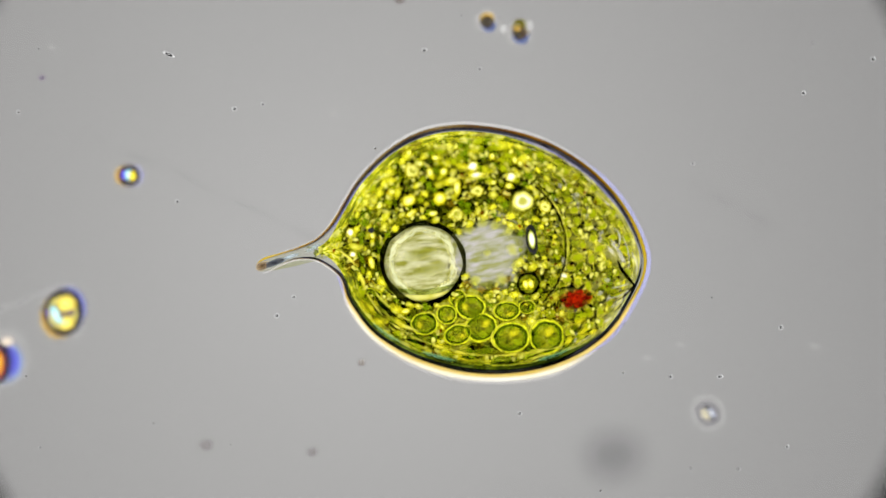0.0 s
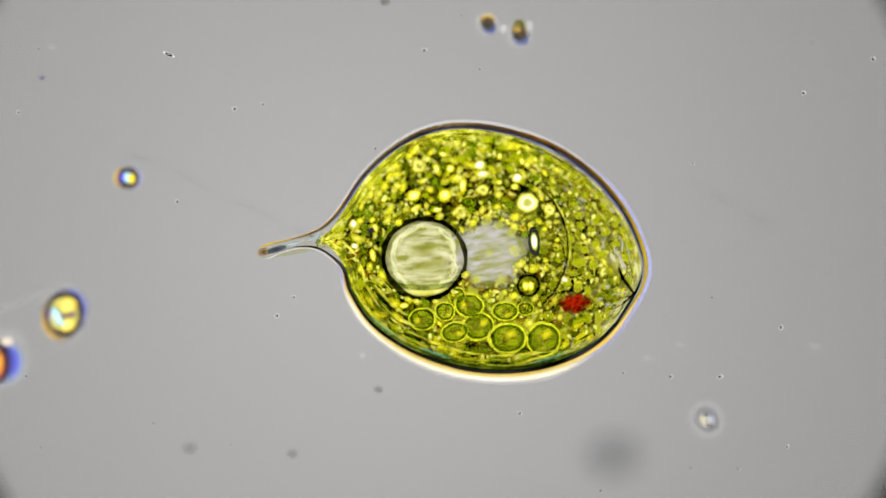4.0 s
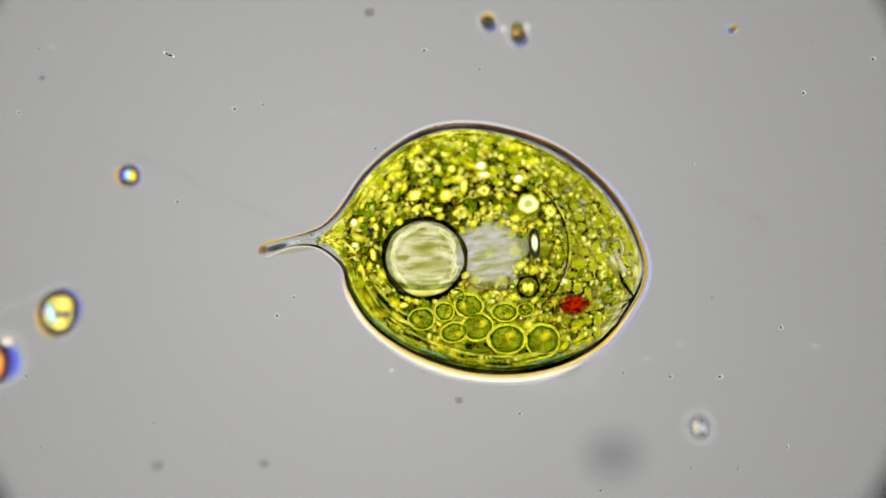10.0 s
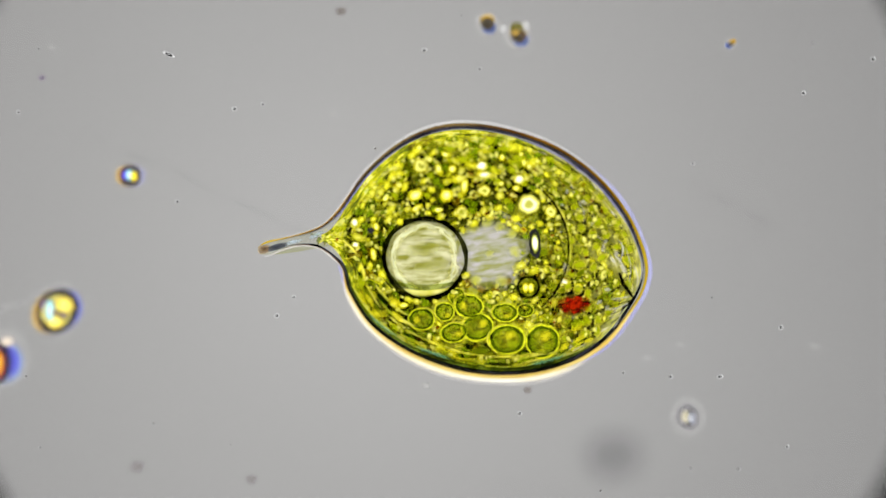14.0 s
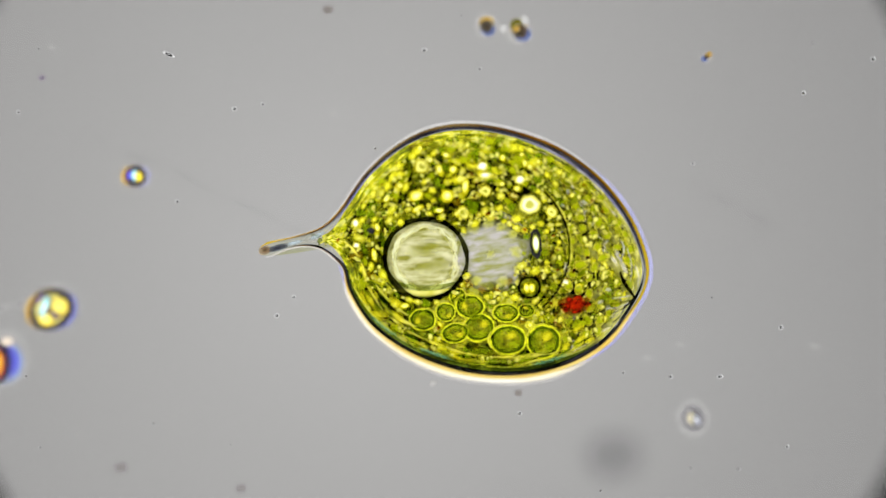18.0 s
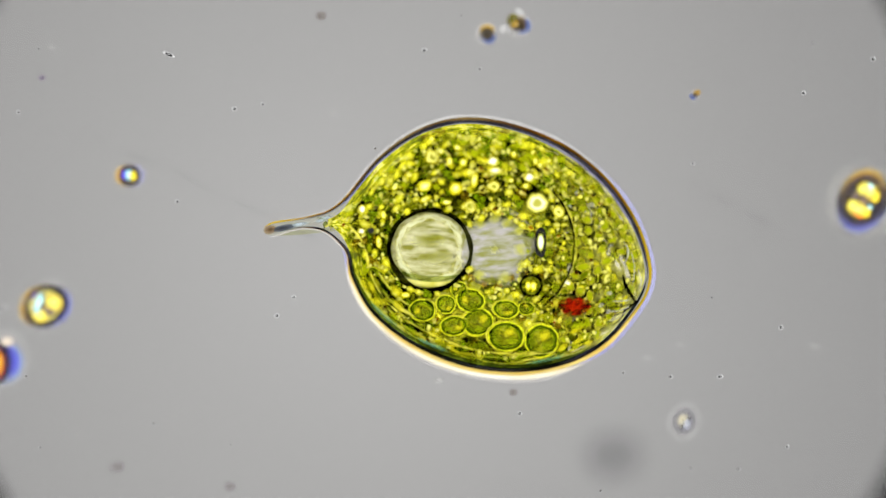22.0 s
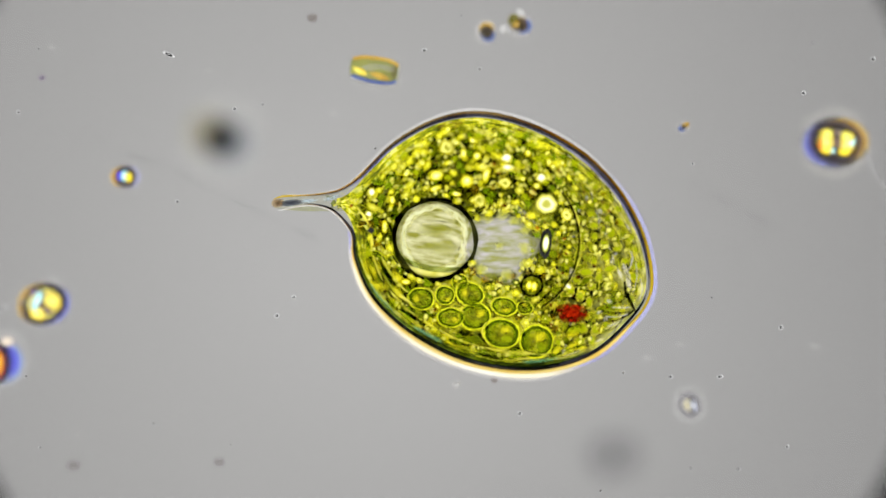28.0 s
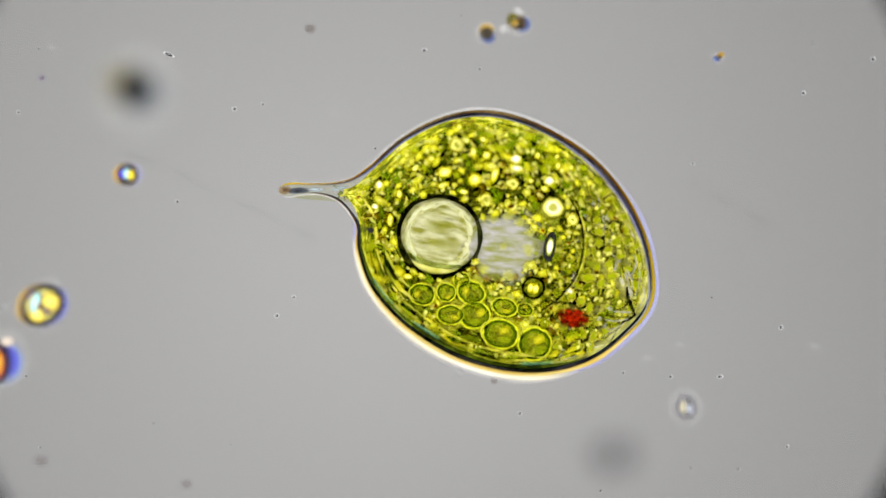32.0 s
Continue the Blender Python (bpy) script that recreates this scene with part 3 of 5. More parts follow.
edge = spline(OUTLINE, 7, True)
ne = len(edge)


def edge_out(d):
    """The outline, moved outwards."""
    out = []
    for i, p in enumerate(edge):
        w = (edge[(i + 1) % ne] - edge[i - 1]).normalized()
        out.append(p + Vector((-w.y, w.x, 0)) * d)
    return out


CORE = here(880, 450)
THICK, MID = 0.11, 0.126
NECK, AXIS_Y = here(592, 0).x, here(0, 420).y


def within(q, line):
    hit = False
    for i in range(len(line)):
        a, b = line[i - 1], line[i]
        if (a.y > q.y) != (b.y > q.y) and q.x < a.x + (q.y - a.y) / (b.y - a.y) * (b.x - a.x):
            hit = not hit
    return hit


def inside(p, s=1.0):
    """Whether a place lies within the outline drawn in towards the core."""
    return within(CORE + (p - CORE) / s, edge)


def shell():
    steps = [1.0, 0.997, 0.99, 0.978, 0.962, 0.94, 0.91, 0.86, 0.78, 0.65, 0.45, 0.22]
    verts, faces, rows = [], [], []
    for sign in (1, -1):
        for k, s in enumerate(steps):
            if sign < 0 and k == 0:
                continue
            z = MID + sign * THICK * (1 - s ** 9) ** 0.5
            rows.append([len(verts) + i for i in range(ne)])
            for p in edge:
                keep = max(0.0, (s - 0.94) / 0.06)           # the tail belongs to the outermost rows alone
                u = NECK + (p.x - NECK) * keep
                axis = AXIS_Y - 0.24 * max(0.0, (NECK - u) / 1.35) ** 1.6
                base = Vector((u, axis + (p.y - axis) * (0.3 + 0.7 * keep), 0)) if p.x < NECK else p
                q = CORE + (base - CORE) * s
                ripple = 0.012 * math.sin(14 * math.atan2(p.y, p.x) + 9 * s) * (1 - s)
                verts.append((q.x, q.y, z + ripple))
    top, bottom = rows[:len(steps)], [rows[0]] + rows[len(steps):]
    for side, flip in ((top, False), (bottom, True)):
        for r0, r1 in zip(side, side[1:]):
            for i in range(ne):
                j = (i + 1) % ne
                f = (r0[i], r1[i], r1[j], r0[j])
                faces.append(f[::-1] if flip else f)
        c = len(verts)
        verts.append((CORE.x, CORE.y, MID + (-THICK if flip else THICK)))
        for i in range(ne):
            j = (i + 1) % ne
            f = (side[-1][i], c, side[-1][j])
            faces.append(f[::-1] if flip else f)
    return mesh_from("pellicle", verts, faces, M_PELLICLE)


def fix_normals(me):
    bm = bmesh.new()
    bm.from_mesh(me)
    bmesh.ops.recalc_face_normals(bm, faces=bm.faces)
    bm.to_mesh(me)
    bm.free()
    return me


part("pellicle", fix_normals(shell()), cell, label="clear thin cell skin")
for name, mat, px, py, rx, ry, turn, label in (("tail_core", M_TAIL_NAVY, 490, 437, 0.30, 0.075, 15, "blue-black core of the tail"), ("tail_tip", M_TAIL_TIP, 468, 441, 0.16, 0.11, 20, "brown tail tip"),
                                               ("tail_gleam", M_TAIL_TEAL, 520, 428, 0.22, 0.05, 12, "pale teal gleam in the tail"), ("tail_gleam", M_TAIL_TEAL, 560, 416, 0.20, 0.06, 25, "pale teal gleam in the tail")):
    part(name, ball(mat, 0.15, 1), cell, sized(*(here(px, py) + Vector((0, 0, 0.34))), rx, ry, 0.02, turn), label)


def nearest(px, py):
    q = here(px, py)
    return min(range(ne), key=lambda i: (edge[i] - q).length)


def rim(name, d, r, mat, z, start, stop, label="", flat=0.6, broken=False):
    """A line that follows the cell's edge, clockwise from one place to another."""
    line = edge_out(d)
    i0, i1 = nearest(*start), nearest(*stop)
    i1 += ne if i1 <= i0 else 0
    m = i1 + 1 - i0
    radii = [r * max(0.1, min(1, 7 * i / m, 7 * (m - 1 - i) / m)) * (1 + 0.18 * math.sin(i * 0.31) * math.sin(i * 0.123)) for i in range(m)]
    slim = [0.42 + 0.58 * max(0.0, min(1.0, (q.x - here(560, 0).x) / 2.1)) for q in (line[i % ne] for i in range(i0, i1 + 1))]      # the skin is thin towards the tail
    radii = [k * w for k, w in zip(radii, slim)]
    pts = [edge[i % ne] + (line[i % ne] - edge[i % ne]) * slim[i - i0] + Vector((0, 0, z)) for i in range(i0, i1 + 1)]
    if broken:
        radii = [k * max(0.12, 0.5 + 1.6 * noise.noise(q * 3.1)) for k, q in zip(radii, pts)]
        pts = [q + Vector((noise.noise(q * 2.3), noise.noise(q * 2.3 + Vector((5, 1, 0))), 0)) * 0.06 for q in pts]
    return part(name, fix_normals(tube(name, pts, radii, mat, seg=8, flat=flat)), cell, label=label)


rim("brown_rim", 0.006, 0.032, M_BROWN, 0.68, (480, 430), (1120, 400), "brown upper edge")
rim("gold_rim", 0.02, 0.042, M_GOLD, 0.40, (459, 439), (640, 318), "thin golden edge of the tail")
rim("blue_rim", -0.042, 0.032, M_NAVY, 0.66, (520, 422), (1138, 500), "blue-black inner edge")
rim("lilac_line", -0.088, 0.015, M_VIOLET, 0.62, (585, 388), (700, 262), "thin lilac line inside the edge")
rim("lilac_line", -0.088, 0.018, M_VIOLET, 0.62, (925, 241), (1120, 400), "thin lilac line inside the edge")
rim("dark_rim", -0.100, 0.060, M_GREENBLACK, 0.60, (1062, 612), (600, 462), "green-black lower edge")
rim("blue_rim", -0.05, 0.034, M_NAVY, 0.40, (1138, 480), (500, 440), "blue-black lower edge")
rim("brown_rim", -0.012, 0.028, M_BROWN, 0.46, (1128, 525), (500, 440), "brown lower edge")
rim("amber_rim", 0.018, 0.031, M_AMBER, 0.70, (1128, 525), (606, 470), "amber lower edge")
rim("amber_rim", 0.014, 0.026, M_GOLD, 0.50, (850, 224), (1030, 634), "amber front edge")
rim("dark_rim", -0.055, 0.020, M_GREENBLACK, 0.50, (1138, 490), (1040, 628), "green-black lower edge")
# the halo of light at the cell's edge, painted as pale bands
rim("sheath", 0.072, 0.034, M_GLOW, 0.90, (1045, 625), (607, 490), "painted milky glow along the edge", 0.12)
rim("outer_sheath", 0.110, 0.062, M_SOFT, 0.80, (1030, 634), (607, 490), "painted milky glow along the edge", 0.10)
for start, stop in (((1010, 640), (940, 660)), ((800, 652), (735, 629)), ((700, 607), (640, 556))):
    rim("teal_glimmer", -0.18, 0.020, M_TEAL, 0.80, start, stop, "teal glimmer inside the edge", 0.3)
rim("pale_sheath", 0.058, 0.024, M_WHITE_GLOW, 0.70, (466, 437), (1080, 340), "painted milky glow along the edge", 0.12)
rim("pale_sheath", 0.035, 0.030, M_THIN_GLOW, 0.55, (604, 470), (468, 446), "painted milky glow along the tail", 0.12)
rim("lilac_sheath", 0.075, 0.036, M_LILAC, 0.60, (1020, 290), (1000, 645), "painted lilac glow along the edge", 0.12)
rim("lilac_sheath", 0.078, 0.040, M_LILAC, 0.60, (620, 525), (600, 466), "painted lilac glow along the edge", 0.12)

for d, r, start, stop in ((-0.30, 0.050, (770, 643), (700, 607)), (-0.25, 0.045, (915, 664), (850, 662)), (-0.44, 0.050, (690, 600), (632, 545)),
                          (-0.24, 0.040, (1060, 612), (1000, 645)), (-0.58, 0.045, (680, 592), (622, 525)), (-0.30, 0.035, (840, 661), (790, 650))):
    rim("green_patch", d, r, M_CRESCENT, 0.62, start, stop, "dark green patch inside the edge", 0.3, True)
for d, r, start, stop in ((-0.24, 0.030, (880, 664), (655, 574)), (-0.36, 0.034, (780, 645), (635, 548)), (-0.20, 0.022, (1050, 622), (905, 664)), (-0.50, 0.032, (720, 620), (622, 525)), (-0.64, 0.024, (700, 608), (618, 515)), (-0.30, 0.026, (1010, 640), (860, 664))):
    rim("yellow_streak", d, r, M_GRANULE, 0.58, start, stop, "bright yellow streak inside the edge", 0.3, True)

# the mass of cell matter, lumpy above, open where the two large grains lie
GRAINS = [(here(752, 457), 0.66), (here(868, 446), 0.60)]


def cell_matter():
    step, cells = 0.05, {}
    verts, faces, ring = [], [], []
    tip, axis = here(548, 0).x, here(0, 420).y
    for i, p in enumerate(edge):                       # the matter ends in a point at the root of the tail
        w = (edge[(i + 1) % ne] - edge[i - 1]).normalized()
        q = p + Vector((w.y, -w.x, 0)) * (0.050 + 0.024 * max(0.0, min(1.0, (p.x - here(590, 0).x) / 1.6)))
        narrow = max(0.0, min(1.0, (q.x - tip) / 0.62))
        ring.append(Vector((max(q.x, tip), axis + (q.y - axis) * narrow, 0)))
    for i in range(-64, 58):
        for j in range(-46, 48):
            p = Vector((i * step, j * step, 0))
            if within(p, ring) and all((p - c).length > r + 0.05 * noise.noise(p * 5) for c, r in GRAINS):
                cells[i, j] = None

    def vertex(i, j, memo={}):
        if (i, j) not in memo:
            p = Vector((i * step, j * step, 0))
            memo[i, j] = len(verts)
            verts.append((p.x, p.y, 0.26 + 0.10 * noise.noise(p * 4.5) + 0.06 * noise.noise(p * 9)))
        return memo[i, j]
    for i, j in cells:
        faces.append((vertex(i, j), vertex(i + 1, j), vertex(i + 1, j + 1), vertex(i, j + 1)))
    near = {}
    for f in faces:
        for v in f:
            near[v] = near.get(v, 0) + 1
    for v, count in near.items():
        if count == 4:
            continue
        p, best = Vector((verts[v][0], verts[v][1], 0)), None
        for i in range(ne):
            a, b = ring[i - 1], ring[i]
            k = max(0, min(1, (p - a).dot(b - a) / max(1e-9, (b - a).length_squared)))
            q = a + (b - a) * k
            if best is None or (q - p).length < (best - p).length:
                best = q
        if (best - p).length < 0.1:
            verts[v] = (best.x, best.y, verts[v][2])
    me = mesh_from("cell_matter", verts, faces, M_CYTO)
    place = []
    for x, y, z in verts:                              # arc length along the edge, and distance from it
        p = Vector((x, y, 0))
        k = min(range(ne), key=lambda i: (edge[i] - p).length_squared)
        place.append((min(k, ne - k) * 0.075, (edge[k] - p).length))
    layer = me.uv_layers.new(name="along_edge")
    for loop in me.loops:
        layer.data[loop.index].uv = place[loop.vertex_index]
    return me


part("cell_matter", cell_matter(), cell, label="yellow-green mottled cell matter")


def grain(px, py, rx, ry, mat, z=0.36, rz=0.26, turn=0, name="starch_grain", ring=None, thick=0.1, label="", inner=None, lumps=0.0):
    p = here(px, py)
    g = part(name, ball(mat, lumps, px % 7 if lumps else 0, seg=28, rings=16), cell, sized(p.x, p.y, z, rx / 100, ry / 100, rz, turn), label)
    if ring:
        part("rim", hoop(ring, thick, 0.6), g, Matrix.Translation((0, 0, 0.3)))
    if inner:
        a = (px * 7 + py * 3) % 150 - 40
        part("crescent", hoop(M_CRESCENT, 0.08, 0.4, a + 20, a + 130), g, sized(0, 0, 0.5, 0.76, 0.76, 1))
        part("bright_edge", hoop(M_ARC, 0.035, 0.4, a, a + 95 + px % 60), g, sized(0.0, 0.0, 0.8, 0.92, 0.92, 1))
        for k in range(3):
            b, r = a + 130 * k, 0.26 + 0.09 * k
            part("inclusion", ball(M_PATCH[(px + k) % 3], 0.5, (px + k) % 5, 14, 8), g, sized(r * math.cos(b), r * math.sin(b), 0.9, 0.50 - 0.06 * k, 0.32, 0.3, b * 37 % 180))
        part("outline", hoop(inner, 0.018, 0.6, a + 120, a + 330), g, sized(0, 0, 0.5, 1.02, 1.02, 1))
    return g


# two large starch grains, the drop and the small rod
grain(752, 457, 71, 71, M_GRAIN, 0.34, 0.07, 0, "large_starch_grain", None, 0, "large clear disc with a dark edge")
rim_at = here(752, 457)
# soft shade round the large grain, painted as a stained disc beneath it
part("starch_shadow", ball(soft_stain("grain_shade", (0.60, 0.62, 0.40), 0.92, 0.08), seg=32, rings=12), cell, sized(rim_at.x, rim_at.y + 0.03, 0.20, 0.98, 0.95, 0.02), "painted dark shade round the large grain")
part("starch_rim", hoop(M_HOOP, 0.062, 0.5), cell, sized(rim_at.x, rim_at.y, 0.50, 0.715, 0.715, 0.6), "black outline of the large grain")
arc = [here(747 + 76 * math.cos(a), 461 - 68 * math.sin(a)) + Vector((0, 0, 0.45)) for a in (radians(198 + 6 * i) for i in range(25))]
part("starch_edge", fix_normals(tube("starch_edge", arc, [0.020 * math.sin(math.pi * (0.06 + 0.88 * i / 24)) for i in range(25)], M_HOOP, seg=6)), cell, label="dark lower edge of the large grain")
for px, py, rx, ry, turn in ((748, 440, 44, 17, 10), (762, 470, 42, 16, 8)):
    p = here(px, py)
    part("starch_cloud", ball(M_CLOUD, 0.4, px % 5, 16, 8), cell, sized(p.x, p.y, 0.44, rx / 100, ry / 100, 0.02, turn), "olive cloud within the grain")
p = here(752, 457)
part("starch_gleam", ball(M_GLEAM, seg=32, rings=12), cell, sized(p.x, p.y, 0.42, 0.72, 0.72, 0.02), "pale yellow gleam inside the grain's edge")
band = [here(690 + 5.2 * i, 497 + 12 * math.sin(math.pi * i / 24)) + Vector((0, 0, 0.46)) for i in range(25)]
lip = [here(697 + 4.4 * i, 509 + 10 * math.sin(math.pi * i / 24)) + Vector((0, 0, 0.44)) for i in range(25)]
part("starch_lip", fix_normals(tube("starch_lip", lip, [0.055 * math.sin(math.pi * (0.06 + 0.88 * i / 24)) for i in range(25)], M_CREAM_RIM, seg=8, flat=0.4)), cell, label="pale yellow lower lip of the large grain")
part("starch_band", fix_normals(tube("starch_band", band, [0.05 * math.sin(math.pi * (0.06 + 0.88 * i / 24)) for i in range(25)], M_INNER, seg=6, flat=0.4)), cell, label="dark band across the large grain")
grain(870, 445, 70, 74, M_PALE, 0.36, 0.16, 10, "pale_starch_grain", None, 0, "pale grey disc with faint streaks")
rod = grain(946, 431, 9, 23, M_SPECK, 0.50, 0.06, 4, "starch_rod", M_SPECK, 0.16, "short white rod with a black outline")
part("bright_core", ball(M_ROD, 0.1, 1), rod, sized(-0.02, 0, 1.3, 1.0, 1.0, 0.3))
grain(934, 508, 38, 35, M_MARGIN, 0.40, 0.06, 0, "oil_drop", label="dark-edged yellow oil drop")
p = here(934, 508)
part("oil_drop_edge", hoop(M_HOOP, 0.13, 0.5), cell, sized(p.x, p.y, 0.62, 0.19, 0.18, 0.2), "dark edge of the oil drop")
for dx in (-5, 4):
    p = here(934 + dx, 509)
    part("oil_gleam", ball(M_GLOB, 0.2, 1), cell, sized(p.x, p.y, 0.64, 0.085, 0.13, 0.03))
for px, py, rx, ry in ((975, 374, 14, 14), (858, 340, 13, 14), (820, 375, 17, 14), (742, 296, 17, 16)):
    p = here(px, py)
    part("dark_margin", ball(M_MARGIN, 0.2, rx % 4), cell, sized(p.x + 0.01, p.y - 0.01, 0.42 + lift(p), rx / 100 + 0.22, ry / 100 + 0.22, 0.02))
    grain(px, py, rx * 1.2, ry * 1.2, M_RING, 0.50 + lift(p), 0.05, 7 * px % 360, "ring_grain", label="small ring-shaped grain")
grain(935, 362, 29, 28, M_FAINT_RING, 0.56, 0.05, 0, "ring_grain", label="pale grain with a yellow ring")
for px, py, rx, ry, turn in ((960, 603, 31, 31, 0), (897, 600, 34, 27, 0), (845, 578, 29, 25, 20), (830, 541, 27, 22, -10),
                             (787, 551, 18, 17, 0), (893, 553, 24, 17, 0), (808, 524, 15, 15, 0), (746, 564, 24, 20, 0),
                             (803, 588, 25, 18, 10), (929, 549, 15, 12, 0), (660, 512, 24, 15, -35)):
    p = here(px, py)
    grain(px, py, rx * 1.11, ry * 1.11, M_ROUND, 0.46, 0.06, turn, "round_grain", label="round green grain with a partial yellow rim", inner=M_DARK, lumps=0.36)
# bright granules above and beside the large grain
for px, py, rx, ry, turn, pale in ((852, 295, 12, 10, 0, 1), (858, 311, 15, 7, 0, 1), (735, 346, 14, 10, 20, 0), (790, 346, 13, 12, 0, 0),
                                   (707, 328, 7, 6, 0, 0), (738, 369, 12, 6, 30, 0), (775, 372, 10, 5, 0, 0), (822, 330, 7, 17, 0, 0),
                                   (918, 319, 10, 9, 0, 1), (913, 334, 8, 6, 0, 0), (800, 300, 8, 8, 0, 0), (776, 300, 6, 11, 10, 0),
                                   (886, 326, 6, 5, 0, 0), (628, 394, 7, 8, 0, 1), (630, 433, 7, 6, 0, 1), (666, 402, 5, 9, 20, 0),
                                   (661, 450, 6, 12, 10, 0), (695, 539, 9, 6, 0, 0), (714, 540, 9, 6, 0, 0), (812, 317, 7, 7, 0, 0),
                                   (760, 283, 6, 6, 0, 0), (683, 352, 8, 5, 30, 0), (998, 498, 9, 7, 0, 1), (1021, 508, 8, 7, 0, 0)):
    p = here(px, py)
    part("dark_margin", ball(M_MARGIN, 0.3, int(py) % 4), cell, sized(p.x + 0.02, p.y - 0.03, 0.40 + lift(p), rx / 100 + 0.17, ry / 100 + 0.16, 0.02, turn))
    part("granule", ball(M_GLOB_PALE if pale else M_GLOB, 0.5, int(px) % 4), cell,
         sized(p.x, p.y, 0.50 + lift(p), rx / 70, ry / 70, 0.05, turn), "bright storage granule")
# the vacuole's thin outline
arc = [here(858 + 147 * math.cos(a), 440 - 140 * math.sin(a)) + Vector((0, 0, 0.68)) for a in (radians(-48 + 5.2 * i) for i in range(25))]
part("vacuole_edge", fix_normals(tube("vacuole_edge", arc, [0.019] * 25, M_DARK, seg=6)), cell, label="thin dark curved line")
part("vacuole_gleam", fix_normals(tube("vacuole_gleam", [q + Vector((0.035, 0.0, -0.01)) for q in arc], [0.002 + 0.032 * max(0, noise.noise(q * 5) - 0.12) for q in arc], M_YELLOW, seg=6)), cell)

# the red eyespot: a clump of red droplets
spot_m = here(1014, 539)
eyespot = part("eyespot", ball(M_RED, 0.3, 2), cell, sized(spot_m.x, spot_m.y, 0.50, 0.27, 0.175, 0.05, 4), "clump of red droplets")
rng = random.Random(5)
for i in range(22):
    a, r = rng.uniform(0, 6.28), rng.uniform(0.15, 0.95)
    part("red_droplet", ball(M_RED_DARK if i % 5 < 2 else M_RED, 0.3, i % 3), eyespot,
         sized(1.02 * r * math.cos(a), 0.95 * r * math.sin(a), rng.uniform(0.2, 0.9), rng.uniform(0.14, 0.30), rng.uniform(0.16, 0.36), 0.5))

# the mouth: a dark slit, pale folds and fine ridges at the front end
mouth = part("mouth", fix_normals(tube("mouth", spline([here(x, y) + Vector((0, 0, 0.6)) for x, y in (
    (1094, 482), (1100, 500), (1111, 516), (1121, 530))], 5, False), [0.014 + 0.020 * math.sin(math.pi * i / 15) for i in range(16)], M_SLIT)),
    cell, label="dark slit with pale folds")
part("slit", fix_normals(tube("slit", spline([here(x, y) + Vector((0, 0, 0.56)) for x, y in ((1121, 526), (1112, 536), (1103, 543), (1098, 554))], 5, False), [0.012 + 0.014 * math.sin(math.pi * i / 15) for i in range(16)], M_SLIT)), mouth)
for k in range(7):
    a = here(1112 - 3 * k, 532 + 5 * k)
    b = here(1068 + 3 * k, 540 + 8 * k)
    mid = (a + b) / 2 + Vector((0, -0.03, 0))
    part("fold", fix_normals(tube("fold", spline([q + Vector((0, 0, 0.62)) for q in (a, mid, b)], 5, False), [0.009] * 11, M_FOLD if k % 2 else M_DARK)), mouth)
for x0, y0, x1, y1 in ((1098, 428, 1092, 470), (1106, 440, 1112, 500), (1086, 452, 1104, 486), (1092, 424, 1100, 452), (1120, 470, 1124, 512), (1080, 530, 1112, 524)):
    part("fold", fix_normals(tube("fold", spline([here(x0, y0) + Vector((0, 0, 0.6)), here((x0 + x1) / 2 + 5, (y0 + y1) / 2) + Vector((0, 0, 0.62)),
                                                  here(x1, y1) + Vector((0, 0, 0.6))], 5, False), [0.004, 0.006, 0.008, 0.009, 0.010, 0.011, 0.010, 0.009, 0.008, 0.006, 0.004], M_FOLD)), mouth)

# ridges of the skin along the front and lower edge
for k in range(5):
    line = edge_out(-0.16 - 0.075 * k)
    lo, hi = int((0.28 + 0.015 * k) * ne), int((0.46 - 0.012 * k) * ne)
    pts = [line[i] + Vector((0, 0, 0.66)) for i in range(lo, hi)]
    part("skin_ridge", fix_normals(tube("skin_ridge", pts, [0.002 + (0.018 if k else 0.010) * (max(0.0, noise.noise(q * 6)) if k else 1) for q in pts], M_YELLOW if k % 2 else M_SHADE, seg=6)), cell)
for k in range(3):
    line = edge_out(-0.20 - 0.14 * k)
    lo, hi = int((0.60 + 0.01 * k) * ne), int((0.86 - 0.015 * k) * ne)
    pts = [line[i] + Vector((0, 0, 0.66)) for i in range(lo, hi)]
    part("skin_ridge", fix_normals(tube("skin_ridge", pts, [0.002 + 0.036 * max(0.0, noise.noise(q * 5)) for q in pts], M_YELLOW if k % 2 else M_SHADE, seg=6)), cell)


# chloroplasts: small green lenses packed through the cell
def packed(count, gap, s, seed, holes):
    rng = random.Random(seed)
    got = []
    for _ in range(count * 40):
        p = Vector((rng.uniform(-3.1, 2.8), rng.uniform(-2.2, 2.3), 0))
        if not inside(p, s) or any((p - h).length < r for h, r in holes):
            continue
        if all((p - q).length > gap for q in got):
            got.append(p)
            if len(got) == count:
                break
    return got


